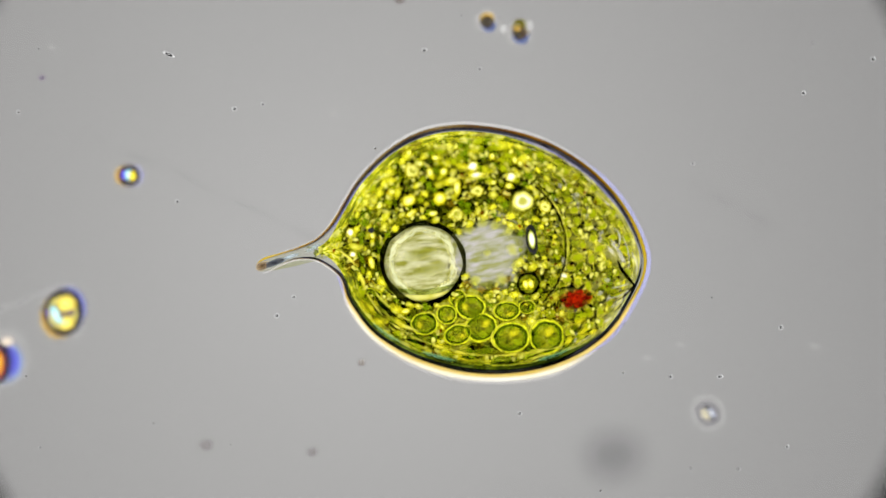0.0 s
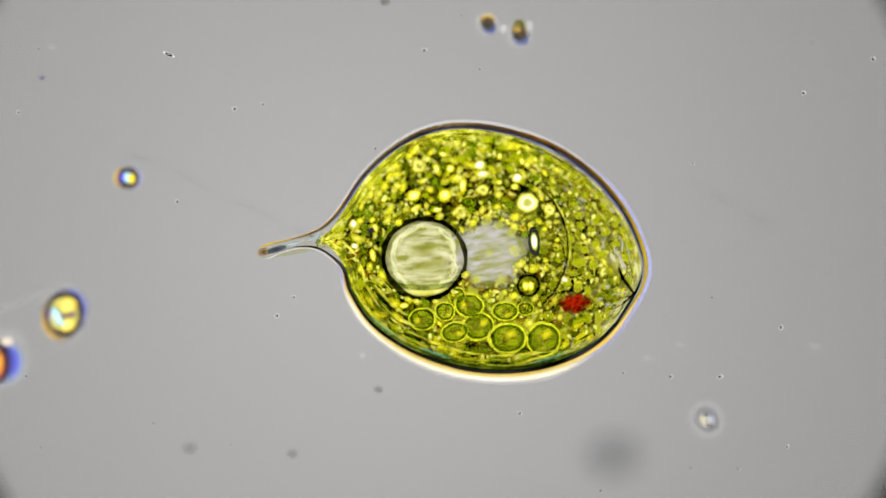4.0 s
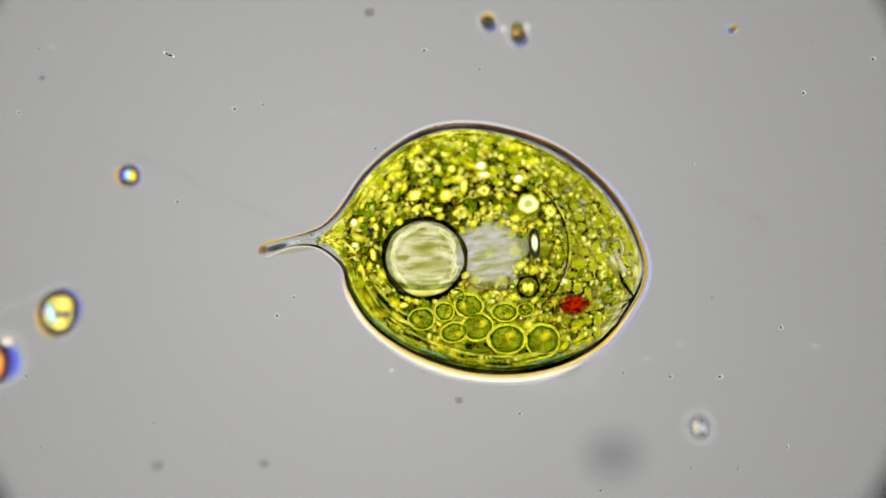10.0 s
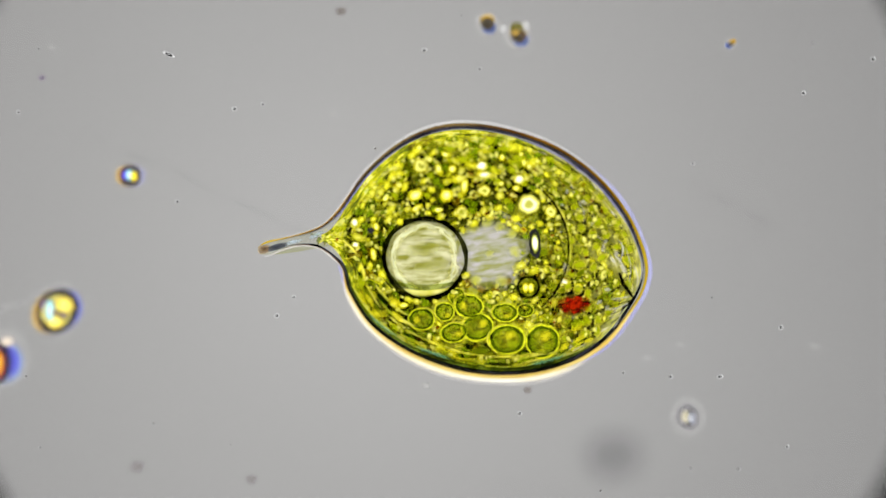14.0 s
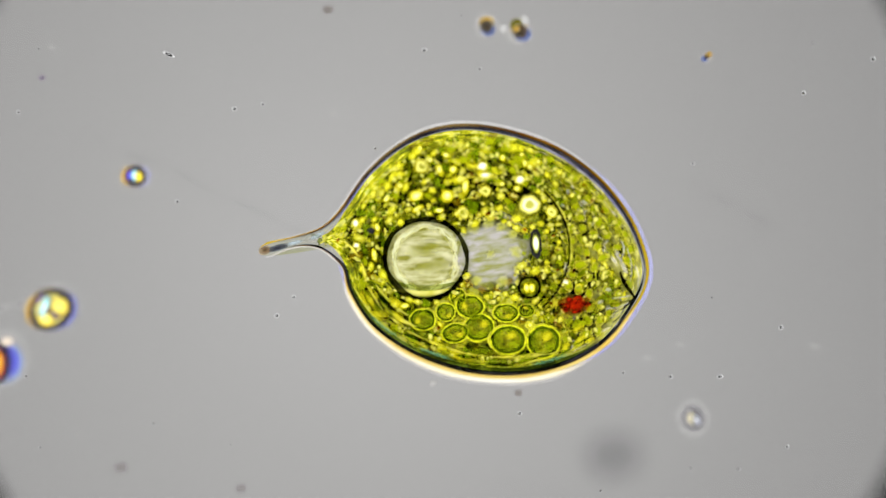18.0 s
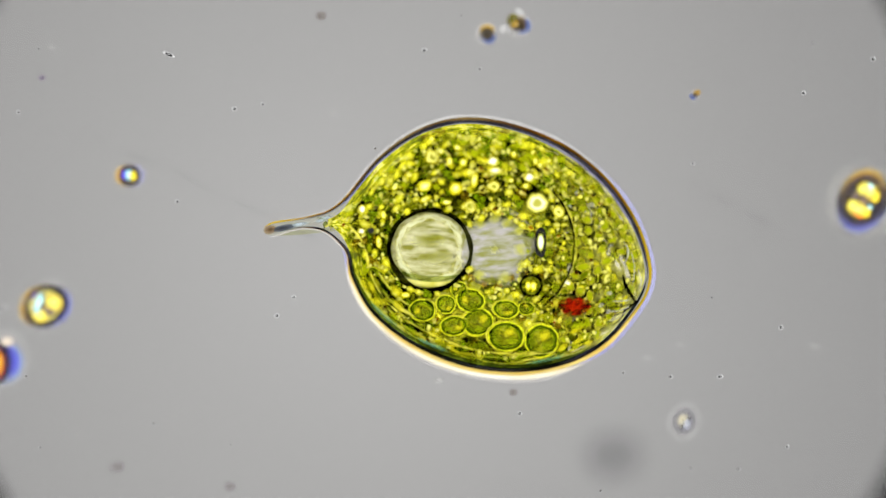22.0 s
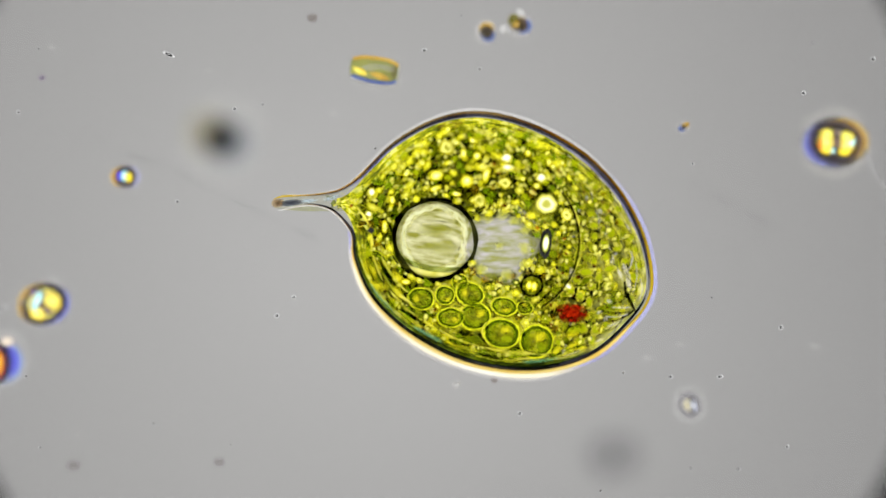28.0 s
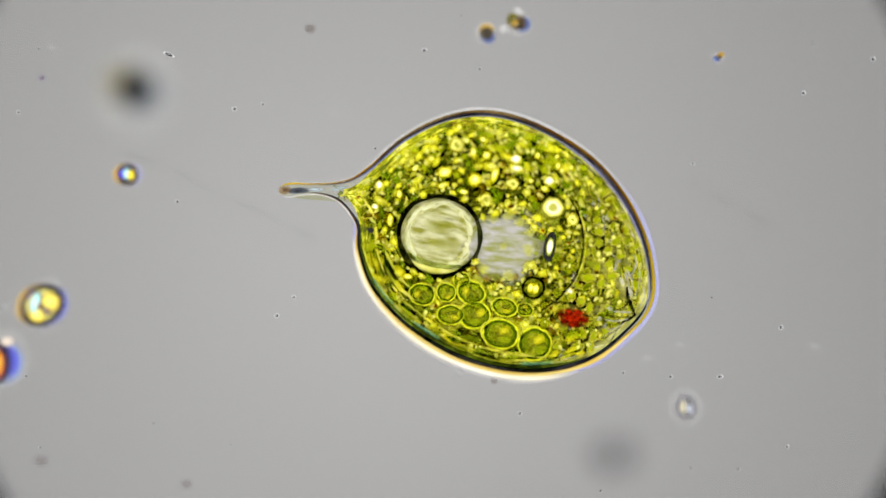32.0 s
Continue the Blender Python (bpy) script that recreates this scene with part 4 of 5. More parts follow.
RINGS = [(here(x, y), r) for x, y, r in ((960, 603, 0.36), (897, 600, 0.37), (845, 578, 0.34), (830, 541, 0.32), (787, 551, 0.24), (893, 553, 0.28),
                                         (746, 564, 0.28), (803, 588, 0.28), (932, 362, 0.29), (975, 374, 0.2), (858, 340, 0.2), (742, 296, 0.22), (1014, 539, 0.24))]
HOLES = [(here(752, 457), 0.76), (here(866, 446), 0.58), (here(1090, 470), 0.16), (here(946, 431), 0.2), (here(934, 508), 0.22)]
rng = random.Random(11)
FRONT = 1.25                                       # larger plates lie from here towards the mouth
for i, p in enumerate(q for q in packed(620, 0.118, 0.90, 3, HOLES + RINGS) if here(606, 0).x < q.x < FRONT):
    near = min(range(ne), key=lambda k: (edge[k] - p).length)
    way = edge[(near + 1) % ne] - edge[near - 1]
    r = rng.uniform(0.06, 0.12)
    long = rng.uniform(1.0, 1.5) if (edge[near] - p).length > 0.75 else rng.uniform(1.3, 2.2)
    part("chloroplast", ball(M_CHLORO[rng.choice((0, 0, 2, 2, 1, 1, 4, 3) if p.y < -0.9 else (0, 1, 1, 3, 5, 5, 0, 2) if p.y > 1.1 else (0, 0, 1, 1, 2, 3, 3, 4, 5))], 0.5, i % 5, 14, 8), cell,
         sized(p.x, p.y, rng.uniform(0.38, 0.50) + lift(p), r * long, r, rng.uniform(0.03, 0.05), math.degrees(math.atan2(way.y, way.x)) + rng.gauss(0, 30)))
for i, p in enumerate(q for q in packed(900, 0.165, 0.905, 8, HOLES + RINGS) if q.x >= FRONT):
    near = min(range(ne), key=lambda k: (edge[k] - p).length)
    way = edge[(near + 1) % ne] - edge[near - 1]
    r = rng.uniform(0.07, 0.10)
    part("chloroplast", ball(M_PLATE if i % 2 else M_CHLORO[rng.choice((0, 0, 2, 3, 3, 1))], 0.5, i % 5, 14, 8), cell,
         sized(p.x, p.y, rng.uniform(0.42, 0.50), r * rng.uniform(1.6, 2.6), r, rng.uniform(0.03, 0.05), math.degrees(math.atan2(way.y, way.x)) + rng.gauss(0, 22)))
for r, line in ((0.030, ((958, 262), (990, 275), (1020, 294))), (0.026, ((1010, 292), (1040, 316), (1062, 344))), (0.020, ((1000, 312), (1008, 324), (1014, 338))), (0.030, ((1036, 346), (1045, 370), (1053, 390), (1044, 402))), (0.018, ((1072, 399), (1088, 397), (1104, 402))),
                (0.038, ((1084, 438), (1096, 460), (1107, 490), (1118, 516))), (0.026, ((1056, 438), (1076, 450), (1090, 470))), (0.040, ((1000, 466), (1002, 484), (998, 504))),
                (0.016, ((1030, 602), (1060, 574), (1094, 546))), (0.016, ((1012, 622), (1040, 604), (1074, 574))), (0.022, ((1006, 618), (1014, 606), (1024, 610))),
                (0.016, ((1078, 372), (1090, 384), (1096, 402))), (0.016, ((1052, 412), (1064, 428), (1070, 446))), (0.018, ((950, 268), (974, 276), (996, 290))),
                (0.016, ((1020, 352), (1030, 372), (1034, 392))), (0.018, ((1066, 514), (1082, 520), (1100, 518)))):
    pts = [here(x, y) + Vector((0, 0, 0.50)) for x, y in line]
    for k, (a, b) in enumerate(zip(pts, pts[1:])):
        way, mid = b - a, (a + b) / 2
        part("pale_fold", ball(M_FOLD_SOFT, 0.4, k % 4, 14, 8), cell,
             sized(mid.x, mid.y, 0.50, way.length * 0.85, r * rng.uniform(1.8, 2.6), 0.02, math.degrees(math.atan2(way.y, way.x)) + rng.gauss(0, 6)))


def joined(name, spots, mat, label, lo, hi, zlo, zhi, lumps, seed, flat=0.6):
    rng = random.Random(seed)
    base = ball(mat, lumps, 1, 10, 6)
    vs = [v.co.copy() for v in base.vertices]
    fs = [tuple(f.vertices) for f in base.polygons]
    verts, faces = [], []
    for p in spots:
        r = rng.uniform(lo, hi)
        m = sized(p.x, p.y, rng.uniform(zlo, zhi) + lift(p), r * rng.uniform(1, 1.6), r, r * flat, rng.uniform(0, 180))
        o = len(verts)
        verts += [m @ v for v in vs]
        faces += [tuple(o + k for k in f) for f in fs]
    ob = part(name, mesh_from(name, verts, faces, mat), cell, label=label)
    return tagged(ob, kind="stuff")


joined("pigment_dust", [p for p in packed(540, 0.06, 0.935, 21, HOLES + RINGS[:9]) if p.x < FRONT], M_PIGMENT, "fine dark olive pigment", 0.016, 0.040, 0.36, 0.52, 0.9, 2)
joined("granule_dust", [p for k, p in enumerate(packed(680, 0.06, 0.89, 33, HOLES + RINGS[:9])) if k % 3 < 2], M_DUST, "fine bright yellow granules", 0.010, 0.036, 0.46, 0.62, 1.0, 3)


def strands(count, seed):
    """Short wavy yellow threads between the chloroplasts, mostly along the cell's edge."""
    rng = random.Random(seed)
    verts, faces = [], []
    for p in packed(count, 0.11, 0.90, seed, HOLES + RINGS[:8]):
        near = min(range(ne), key=lambda i: (edge[i] - p).length)
        way = edge[(near + 1) % ne] - edge[near - 1]
        a = math.atan2(way.y, way.x) + rng.gauss(0, 0.75)
        q, pts = p.copy(), []
        for k in range(rng.randint(4, 9)):
            pts.append(Vector((q.x, q.y, rng.uniform(0.46, 0.52) + lift(q))))
            a += rng.gauss(0, 0.45)
            q += Vector((math.cos(a), math.sin(a), 0)) * 0.032
        r = rng.uniform(0.006, 0.014)
        me = tube("strand", pts, [r * rng.uniform(0.5, 1.4) for _ in pts], M_YELLOW, seg=5, flat=0.7)
        o = len(verts)
        verts += [v.co.copy() for v in me.vertices]
        faces += [tuple(o + k for k in f.vertices) for f in me.polygons]
        bpy.data.meshes.remove(me)
    ob = part("strands", fix_normals(mesh_from("strands", verts, faces, M_YELLOW)), cell, label="wavy yellow threads between the chloroplasts")
    return tagged(ob, kind="stuff")


strands(30, 77)
rng = random.Random(19)
for i, p in enumerate(q for q in packed(260, 0.25, 0.90, 17, HOLES + RINGS) if q.x > 0.9):
    r = rng.uniform(0.10, 0.16)
    part("green_plate", ball(M_SEAM, 0.45, i % 6, 16, 8), cell, sized(p.x, p.y, 0.50 + lift(p) * 0.6, r * rng.uniform(1.0, 1.5), r, 0.03, rng.uniform(0, 180)))
for px, py, r in ((836, 404, 13), (862, 392, 14), (884, 400, 12), (910, 446, 13), (842, 496, 12), (888, 498, 14), (914, 476, 11), (906, 414, 11), (866, 450, 9)):
    p = here(px, py)
    part("green_veil", ball(M_VEIL, 0.5, px % 6, 16, 8), cell, sized(p.x, p.y, 0.52, r / 78, r / 90, 0.02, px * 31 % 180))
for i in range(54):                                  # soft patches in the curve of the lower edge
    k = rng.randrange(nearest(1060, 612), nearest(622, 525))
    p = edge_out(-rng.uniform(0.16, 0.60))[k]
    if any((p - c).length < r for c, r in RINGS):
        continue
    way = edge[(k + 1) % ne] - edge[k - 1]
    r = rng.uniform(0.08, 0.13)
    part("soft_patch", ball(M_PATCH[rng.choice((0, 0, 1, 2, 2))], 0.5, i % 5, 14, 8), cell,
         sized(p.x, p.y, rng.uniform(0.56, 0.62), r * rng.uniform(1.1, 2.0), r, 0.03, math.degrees(math.atan2(way.y, way.x)) + rng.gauss(0, 20)))
for i, p in enumerate(q for q in packed(300, 0.19, 0.92, 29, HOLES + RINGS) if q.x > FRONT):
    r = rng.uniform(0.085, 0.125)
    part("leaf_plate", ball(M_LEAF, 0.45, i % 6, 16, 8), cell, sized(p.x, p.y, 0.53 + lift(p) * 0.4, r * rng.uniform(1.0, 1.6), r, 0.02, rng.uniform(0, 180)))
rng = random.Random(91)
for i in range(12):
    p = edge_out(-rng.uniform(0.20, 0.55))[rng.randrange(nearest(640, 318), nearest(1050, 312))]
    r = rng.uniform(0.035, 0.065)
    part("yellow_lobe", ball(M_GLOB, 0.6, i % 4, 14, 8), cell,
         sized(p.x, p.y, rng.uniform(0.70, 0.80), r * rng.uniform(1.2, 2.0), r * 1.2, 0.03, rng.uniform(0, 180)))
joined("rust_specks", packed(60, 0.12, 0.90, 55, HOLES + RINGS), M_RUST, "fine rust-brown specks", 0.012, 0.026, 0.56, 0.60, 0.8, 6)
joined("pale_dust", [p for p in packed(90, 0.08, 0.9, 41, HOLES) if p.x > 1.2], M_GREY, "fine pale grey granules", 0.016, 0.04, 0.50, 0.58, 0.4, 4)


# ---- small swimmers and particles ----
def plastids(ob, rx, ry, z, flip):
    for x, y, a, b, turn, mat in ((-0.38, 0.02, 0.36, 0.62, 6, M_SWIM_LEMON), (0.40, -0.02, 0.34, 0.58, -8, M_SWIM_LEMON), (-0.36, 0.30, 0.30, 0.32, 20, M_SWIM_LIME),
                                  (-0.36, -0.32, 0.30, 0.32, -15, M_SWIM_YELLOW), (0.36, 0.26, 0.30, 0.32, -20, M_SWIM_LIME), (0.32, -0.38, 0.28, 0.26, 15, M_SWIM_YELLOW),
                                  (-0.56, -0.14, 0.12, 0.32, 0, M_SWIM_ORANGE), (0.56, 0.04, 0.14, 0.30, -8, M_SWIM_WHITE), (-0.10, -0.40, 0.10, 0.16, 0, M_SWIM_WHITE), (0.0, 0.42, 0.22, 0.14, 0, M_NOTCH)):
        part("bright_spot" if mat is M_SWIM_WHITE else "plastid", ball(mat, 0.3, int(20 * (x + 1)) % 4), ob,
             sized(flip * rx * x, ry * y, z, rx * a * 1.2, ry * b * 1.2, 0.03, flip * turn))


def swimmer(name, label, rx, ry, flip, core, whip=0.0):
    """A small oval flagellate: dark wall, painted blue and amber colour fringes, bright plastids, a whip."""
    ob = new(name)
    tagged(ob, label, "flagellate")
    part("halo", ball(M_HALO, 0.05, 1), ob, sized(0, 0, -0.11, rx * 1.5, ry * 1.5, 0.02))
    part("blue_side", ball(M_FRINGE_BLUE, 0.05, 1), ob, sized(-0.20 * flip * rx, -0.10 * ry, -0.06, rx * 1.14, ry * 1.14, 0.03))
    part("amber_side", ball(M_FRINGE_AMBER, 0.05, 2), ob, sized(0.20 * flip * rx, 0.10 * ry, -0.02, rx * 1.12, ry * 1.12, 0.03))
    part("wall", ball(M_WALL_SOFT, 0.04, 1), ob, sized(0, 0, 0.03, rx * 1.12, ry * 1.12, 0.04))
    part("body", ball(core, 0.1, 2), ob, sized(0, 0, 0.08, rx * 0.72, ry * 0.72, 0.04))
    plastids(ob, rx, ry, 0.13, flip)
    if whip:
        pts = spline([(flip * (rx + k * whip), a, 0) for k, a in ((0, -0.12), (0.3, -0.30), (0.6, -0.62), (1.0, -0.74))], 8, False)
        part("whip", fix_normals(tube("whip", pts, [0.025] * len(pts), M_FAINT, seg=6, flat=0.15)), ob)
    return ob


def dim_swimmer(name, label, rx, ry, grey=False):
    """A swimmer far from the plane in focus: dark, with a paler rim."""
    ob = new(name)
    tagged(ob, label, "flagellate")
    part("halo", ball(M_WIDE_HALO, 0.05, 1), ob, sized(0, 0, -0.1, rx * 2.6, ry * 2.6, 0.02))
    part("rim", ball(M_DIM_GREY if grey else M_DIM_RIM, 0.1, 1), ob, sized(0, 0, 0, rx, ry, min(rx, ry) * 0.7))
    part("core", ball(M_DIM_GREY if grey else M_DIM, 0.2, 2), ob, sized(0.02, 0.03, 0, rx * 0.75, ry * 0.75, min(rx, ry) * 0.5))
    return ob


left_cell = new("round_flagellate")
tagged(left_cell, "small egg-shaped yellow flagellate with a dark amber-edged wall", "flagellate")
for name, mat, x, y, z, rx, ry, turn in (
        ("halo", M_HALO, 0, 0, -0.12, 0.52, 0.62, 0), ("amber_side", M_FRINGE_AMBER, -0.075, -0.075, -0.08, 0.39, 0.46, 0), ("blue_side", M_FRINGE_BLUE, 0.085, 0.075, -0.05, 0.375, 0.44, 0),
        ("wall", M_WALL_SOFT, 0, 0, 0, 0.385, 0.475, 0), ("violet_spot", M_VIOLET_SOFT, -0.15, -0.12, 0.06, 0.12, 0.27, 40),
        ("body", M_BODY_SOFT, 0.0, 0.0, 0.09, 0.34, 0.40, 0), ("plastid", M_SWIM_LEMON, 0.06, 0.15, 0.14, 0.25, 0.22, 20), ("plastid", M_SWIM_LEMON, 0.06, -0.17, 0.14, 0.22, 0.20, -20),
        ("bright_spot", M_SWIM_WHITE, -0.10, -0.06, 0.15, 0.10, 0.26, 35), ("notch", M_NOTCH, 0.13, 0.0, 0.17, 0.13, 0.08, 10), ("notch", M_NOTCH, -0.01, -0.05, 0.17, 0.07, 0.08, 0)):
    part(name, ball(mat, 0.12, 1), left_cell, sized(x, y, z, rx, ry, 0.03, turn))
edge_cell = new("edge_flagellate")
tagged(edge_cell, "bright blue and orange cell at rest under the glass", "flagellate")
for name, mat, x, y, z, rx, ry in (("halo", M_HALO, 0.06, 0.06, -0.06, 0.50, 0.60), ("blue_side", M_EDGE_BLUE, 0.04, 0, -0.03, 0.40, 0.46), ("wall", M_WALL_SOFT, -0.05, -0.02, 0.01, 0.25, 0.40),
                                   ("plastid", M_EDGE_GOLD, -0.08, -0.04, 0.05, 0.18, 0.36), ("pale_cap", M_PEACH, 0.10, 0.36, 0.09, 0.18, 0.12)):
    part(name, ball(mat, 0.1, 2), edge_cell, sized(x, y, z, rx, ry, 0.03))
right_cell = swimmer("twin_plastid_flagellate", "oval flagellate with bright yellow plastids and a dark wall", 0.49, 0.40, 1, M_NOTCH, whip=0.55)
green_swimmer = new("green_flagellate")
tagged(green_swimmer, "oval yellow-green flagellate crossing the water", "flagellate")
for name, mat, x, y, z, rx, ry, turn in (
        ("halo", M_HALO, 0, 0, -0.1, 0.60, 0.48, 0), ("amber_side", M_FRINGE_AMBER, -0.04, 0.05, -0.06, 0.38, 0.28, 0), ("blue_side", M_FRINGE_BLUE, 0.04, -0.06, -0.04, 0.40, 0.29, 0),
        ("wall", M_GREEN_WALL, 0, 0, 0, 0.40, 0.29, 0), ("body", M_GREEN_SOFT, 0, 0, 0.05, 0.39, 0.28, 0), ("plastid", M_SWIM_LEMON, 0.20, -0.03, 0.09, 0.11, 0.17, -20),
        ("plastid", M_SWIM_LEMON, 0.02, -0.14, 0.09, 0.22, 0.09, 8), ("plastid", M_SWIM_LIME, -0.16, -0.05, 0.09, 0.12, 0.14, 20), ("plastid", M_CHLORO[5], 0.10, 0.13, 0.09, 0.20, 0.09, -10),
        ("bright_spot", M_SWIM_WHITE, -0.20, 0.05, 0.12, 0.08, 0.12, 0), ("notch", M_NOTCH, 0.04, 0.03, 0.12, 0.11, 0.09, 20)):
    part(name, ball(mat, 0.15, 1), green_swimmer, sized(x, y, z, rx, ry, 0.03, turn))
part("belly", ball(M_BELLY, 0.1, 1), right_cell, sized(0, 0, -0.12, 0.42, 0.38, 0.17), "dark olive underside")
for mat, x, y, rx in ((M_SEAM, -0.02, 0.16, 0.18), (M_CHLORO[4], 0.06, -0.12, 0.12)):
    part("plastid", ball(mat, 0.3, 1), right_cell, sized(x, y, -0.30, rx, rx * 0.8, 0.02))
part("halo", ball(M_PALE_HALO, 0.05, 1), right_cell, sized(0, 0, -0.22, 0.80, 0.76, 0.02))
high_swimmer = dim_swimmer("high_flagellate", "dim green cell swimming deep in the water", 0.50, 0.42)
part("amber_side", ball(M_SIDE_AMBER, 0.1, 1), high_swimmer, sized(-0.22, -0.10, -0.10, 0.36, 0.34, 0.08))
part("blue_side", ball(M_SIDE_BLUE, 0.1, 2), high_swimmer, sized(0.20, 0.10, -0.16, 0.36, 0.34, 0.08))
deep_swimmer = dim_swimmer("deep_flagellate", "dim grey-green cell swimming deep below the glass", 0.46, 0.38)
side_swimmer = dim_swimmer("side_flagellate", "dim green cell drifting deep below the glass", 0.32, 0.34)
late_swimmer = dim_swimmer("blurred_flagellate", "dim grey cell hovering deep below the glass", 0.34, 0.36, True)
part("amber_side", ball(M_STAIN_AMBER, 0.1, 1), late_swimmer, sized(-0.28, 0.12, -0.15, 0.52, 0.52, 0.04))
part("blue_side", ball(M_STAIN_BLUE, 0.1, 2), late_swimmer, sized(0.16, -0.10, -0.2, 0.56, 0.52, 0.04))
brown_swimmer = new("brown_flagellate")
tagged(brown_swimmer, "round dark brown cell with a pale halo crossing the water", "flagellate")
part("halo", ball(M_GLOW, 0.05, 1), brown_swimmer, sized(-0.01, 0, -0.25, 0.40, 0.43, 0.02))
part("blue_side", ball(M_SIDE_BLUE, 0.05, 1), brown_swimmer, sized(-0.06, -0.01, -0.15, 0.26, 0.29, 0.04))
part("amber_side", ball(M_SIDE_AMBER, 0.05, 2), brown_swimmer, sized(0.09, -0.03, -0.08, 0.25, 0.28, 0.04))
part("body", ball(M_BEAD, 0.1, 2), brown_swimmer, sized(0, 0, 0, 0.24, 0.27, 0.08))
part("plastid", ball(M_SIDE_OLIVE, 0.3, 3), brown_swimmer, sized(0.02, -0.06, 0.09, 0.12, 0.11, 0.03))


def pill(name, mat, rx, ry, rz, power=0.45):
    """A rounded oblong body, nearly square at its ends."""
    verts, faces, n, rings = [(0, 0, rz)], [], 28, 10

    def bent(c):
        return math.copysign(abs(c) ** power, c)
    for i in range(1, rings):
        a = math.pi * i / rings
        for j in range(n):
            b = 2 * math.pi * j / n
            wide = 1 - 0.16 * math.cos(b) * -1 if math.cos(b) < 0 else 1.0
            verts.append((rx * math.sin(a) * bent(math.cos(b)), ry * math.sin(a) * bent(math.sin(b)) * (0.86 if math.cos(b) < -0.5 else wide), rz * math.cos(a)))
    verts.append((0, 0, -rz))
    last = len(verts) - 1
    for j in range(n):
        k = (j + 1) % n
        faces.append((0, 1 + j, 1 + k))
        for i in range(rings - 2):
            r, t = 1 + i * n, 1 + (i + 1) * n
            faces.append((r + j, t + j, t + k, r + k))
        faces.append((1 + (rings - 2) * n + j, last, 1 + (rings - 2) * n + k))
    return mesh_from(name, verts, faces, mat)


golden = new("golden_diatom")
tagged(golden, "oblong golden-green diatom with amber and blue edges", "diatom")
part("halo", pill("halo", M_SOFT, 0.48, 0.28, 0.02), golden, Matrix.Translation((0.03, -0.03, -0.16)))
part("shell", pill("shell", M_BODY_GREEN, 0.43, 0.22, 0.10), golden)
part("edge_band", fix_normals(tube("edge_band", spline([(-0.40, 0.14, 0.1), (-0.2, 0.20, 0.1), (0.2, 0.205, 0.1), (0.42, 0.13, 0.1)], 6, False), [0.03] * 19, M_SIDE_AMBER, flat=0.4)), golden, label="amber edge")
part("edge_band", fix_normals(tube("edge_band", spline([(-0.38, -0.16, 0.1), (-0.1, -0.205, 0.1), (0.25, -0.21, 0.1), (0.42, -0.15, 0.1)], 6, False), [0.03] * 19, M_SIDE_BLUE, flat=0.4)), golden, label="blue edge")
for x, y, a, b, turn, mat in ((0.12, -0.10, 0.15, 0.05, -12, M_SIDE_AMBER), (-0.05, 0.04, 0.14, 0.06, 10, M_GREY), (0.22, 0.06, 0.14, 0.05, -8, M_GREY),
                              (-0.24, -0.06, 0.12, 0.05, -20, M_PLASTID), (0.36, 0.02, 0.05, 0.12, 0, M_MOTE)):
    part("plastid", ball(mat, 0.4, 1), golden, sized(x, y, 0.11, a, b, 0.02, turn))


def bead(name, label, r, double=False):
    ob = new(name)
    tagged(ob, label, "algal cell", "pair of dark beads")
    part("halo", ball(M_SOFT, 0.05, 1), ob, sized(0, 0, -0.10, r * 1.6, r * 1.6, 0.02))
    part("blue_side", ball(M_SIDE_BLUE, 0.1, 3), ob, sized(0.03, -r * 0.42, -0.06, r * 0.95, r * 0.9, 0.03))
    part("amber_side", ball(M_SIDE_AMBER, 0.1, 2), ob, sized(0.0, r * 0.36, -0.02, r * 0.95, r * 0.9, 0.03))
    part("body", ball(M_BEAD, 0.15, 1), ob, sized(0, 0, 0.02, r * 0.85, r * 0.85, 0.05))
    if double:
        part("bud", ball(M_SIDE_OLIVE, 0.2, 3), ob, sized(-0.02, r * 0.95, 0.03, r * 0.75, r * 0.7, 0.03))
        part("bright_spot", ball(M_CLOUDY, 0.2, 1), ob, sized(0.14, r * 1.05, 0.02, 0.06, 0.09, 0.02))
        part("amber_spot", ball(M_SIDE_AMBER, 0.2, 1), ob, sized(-0.05, r * 0.35, 0.09, 0.05, 0.05, 0.02))
    return ob


bead_one = bead("dark_bead", "small round dark brown cell with an amber top", 0.135)
bead_two = bead("budding_bead", "small dark budding cell with amber and blue sides", 0.15, True)
link = new("slime_link", ball(M_CLOUDY, 0.3, 2))
link.matrix_basis = sized(*spot(891, 52, -0.55), 0.06, 0.08, 0.03)
tagged(link, "pale slime drop between two dark beads", "slime drop")


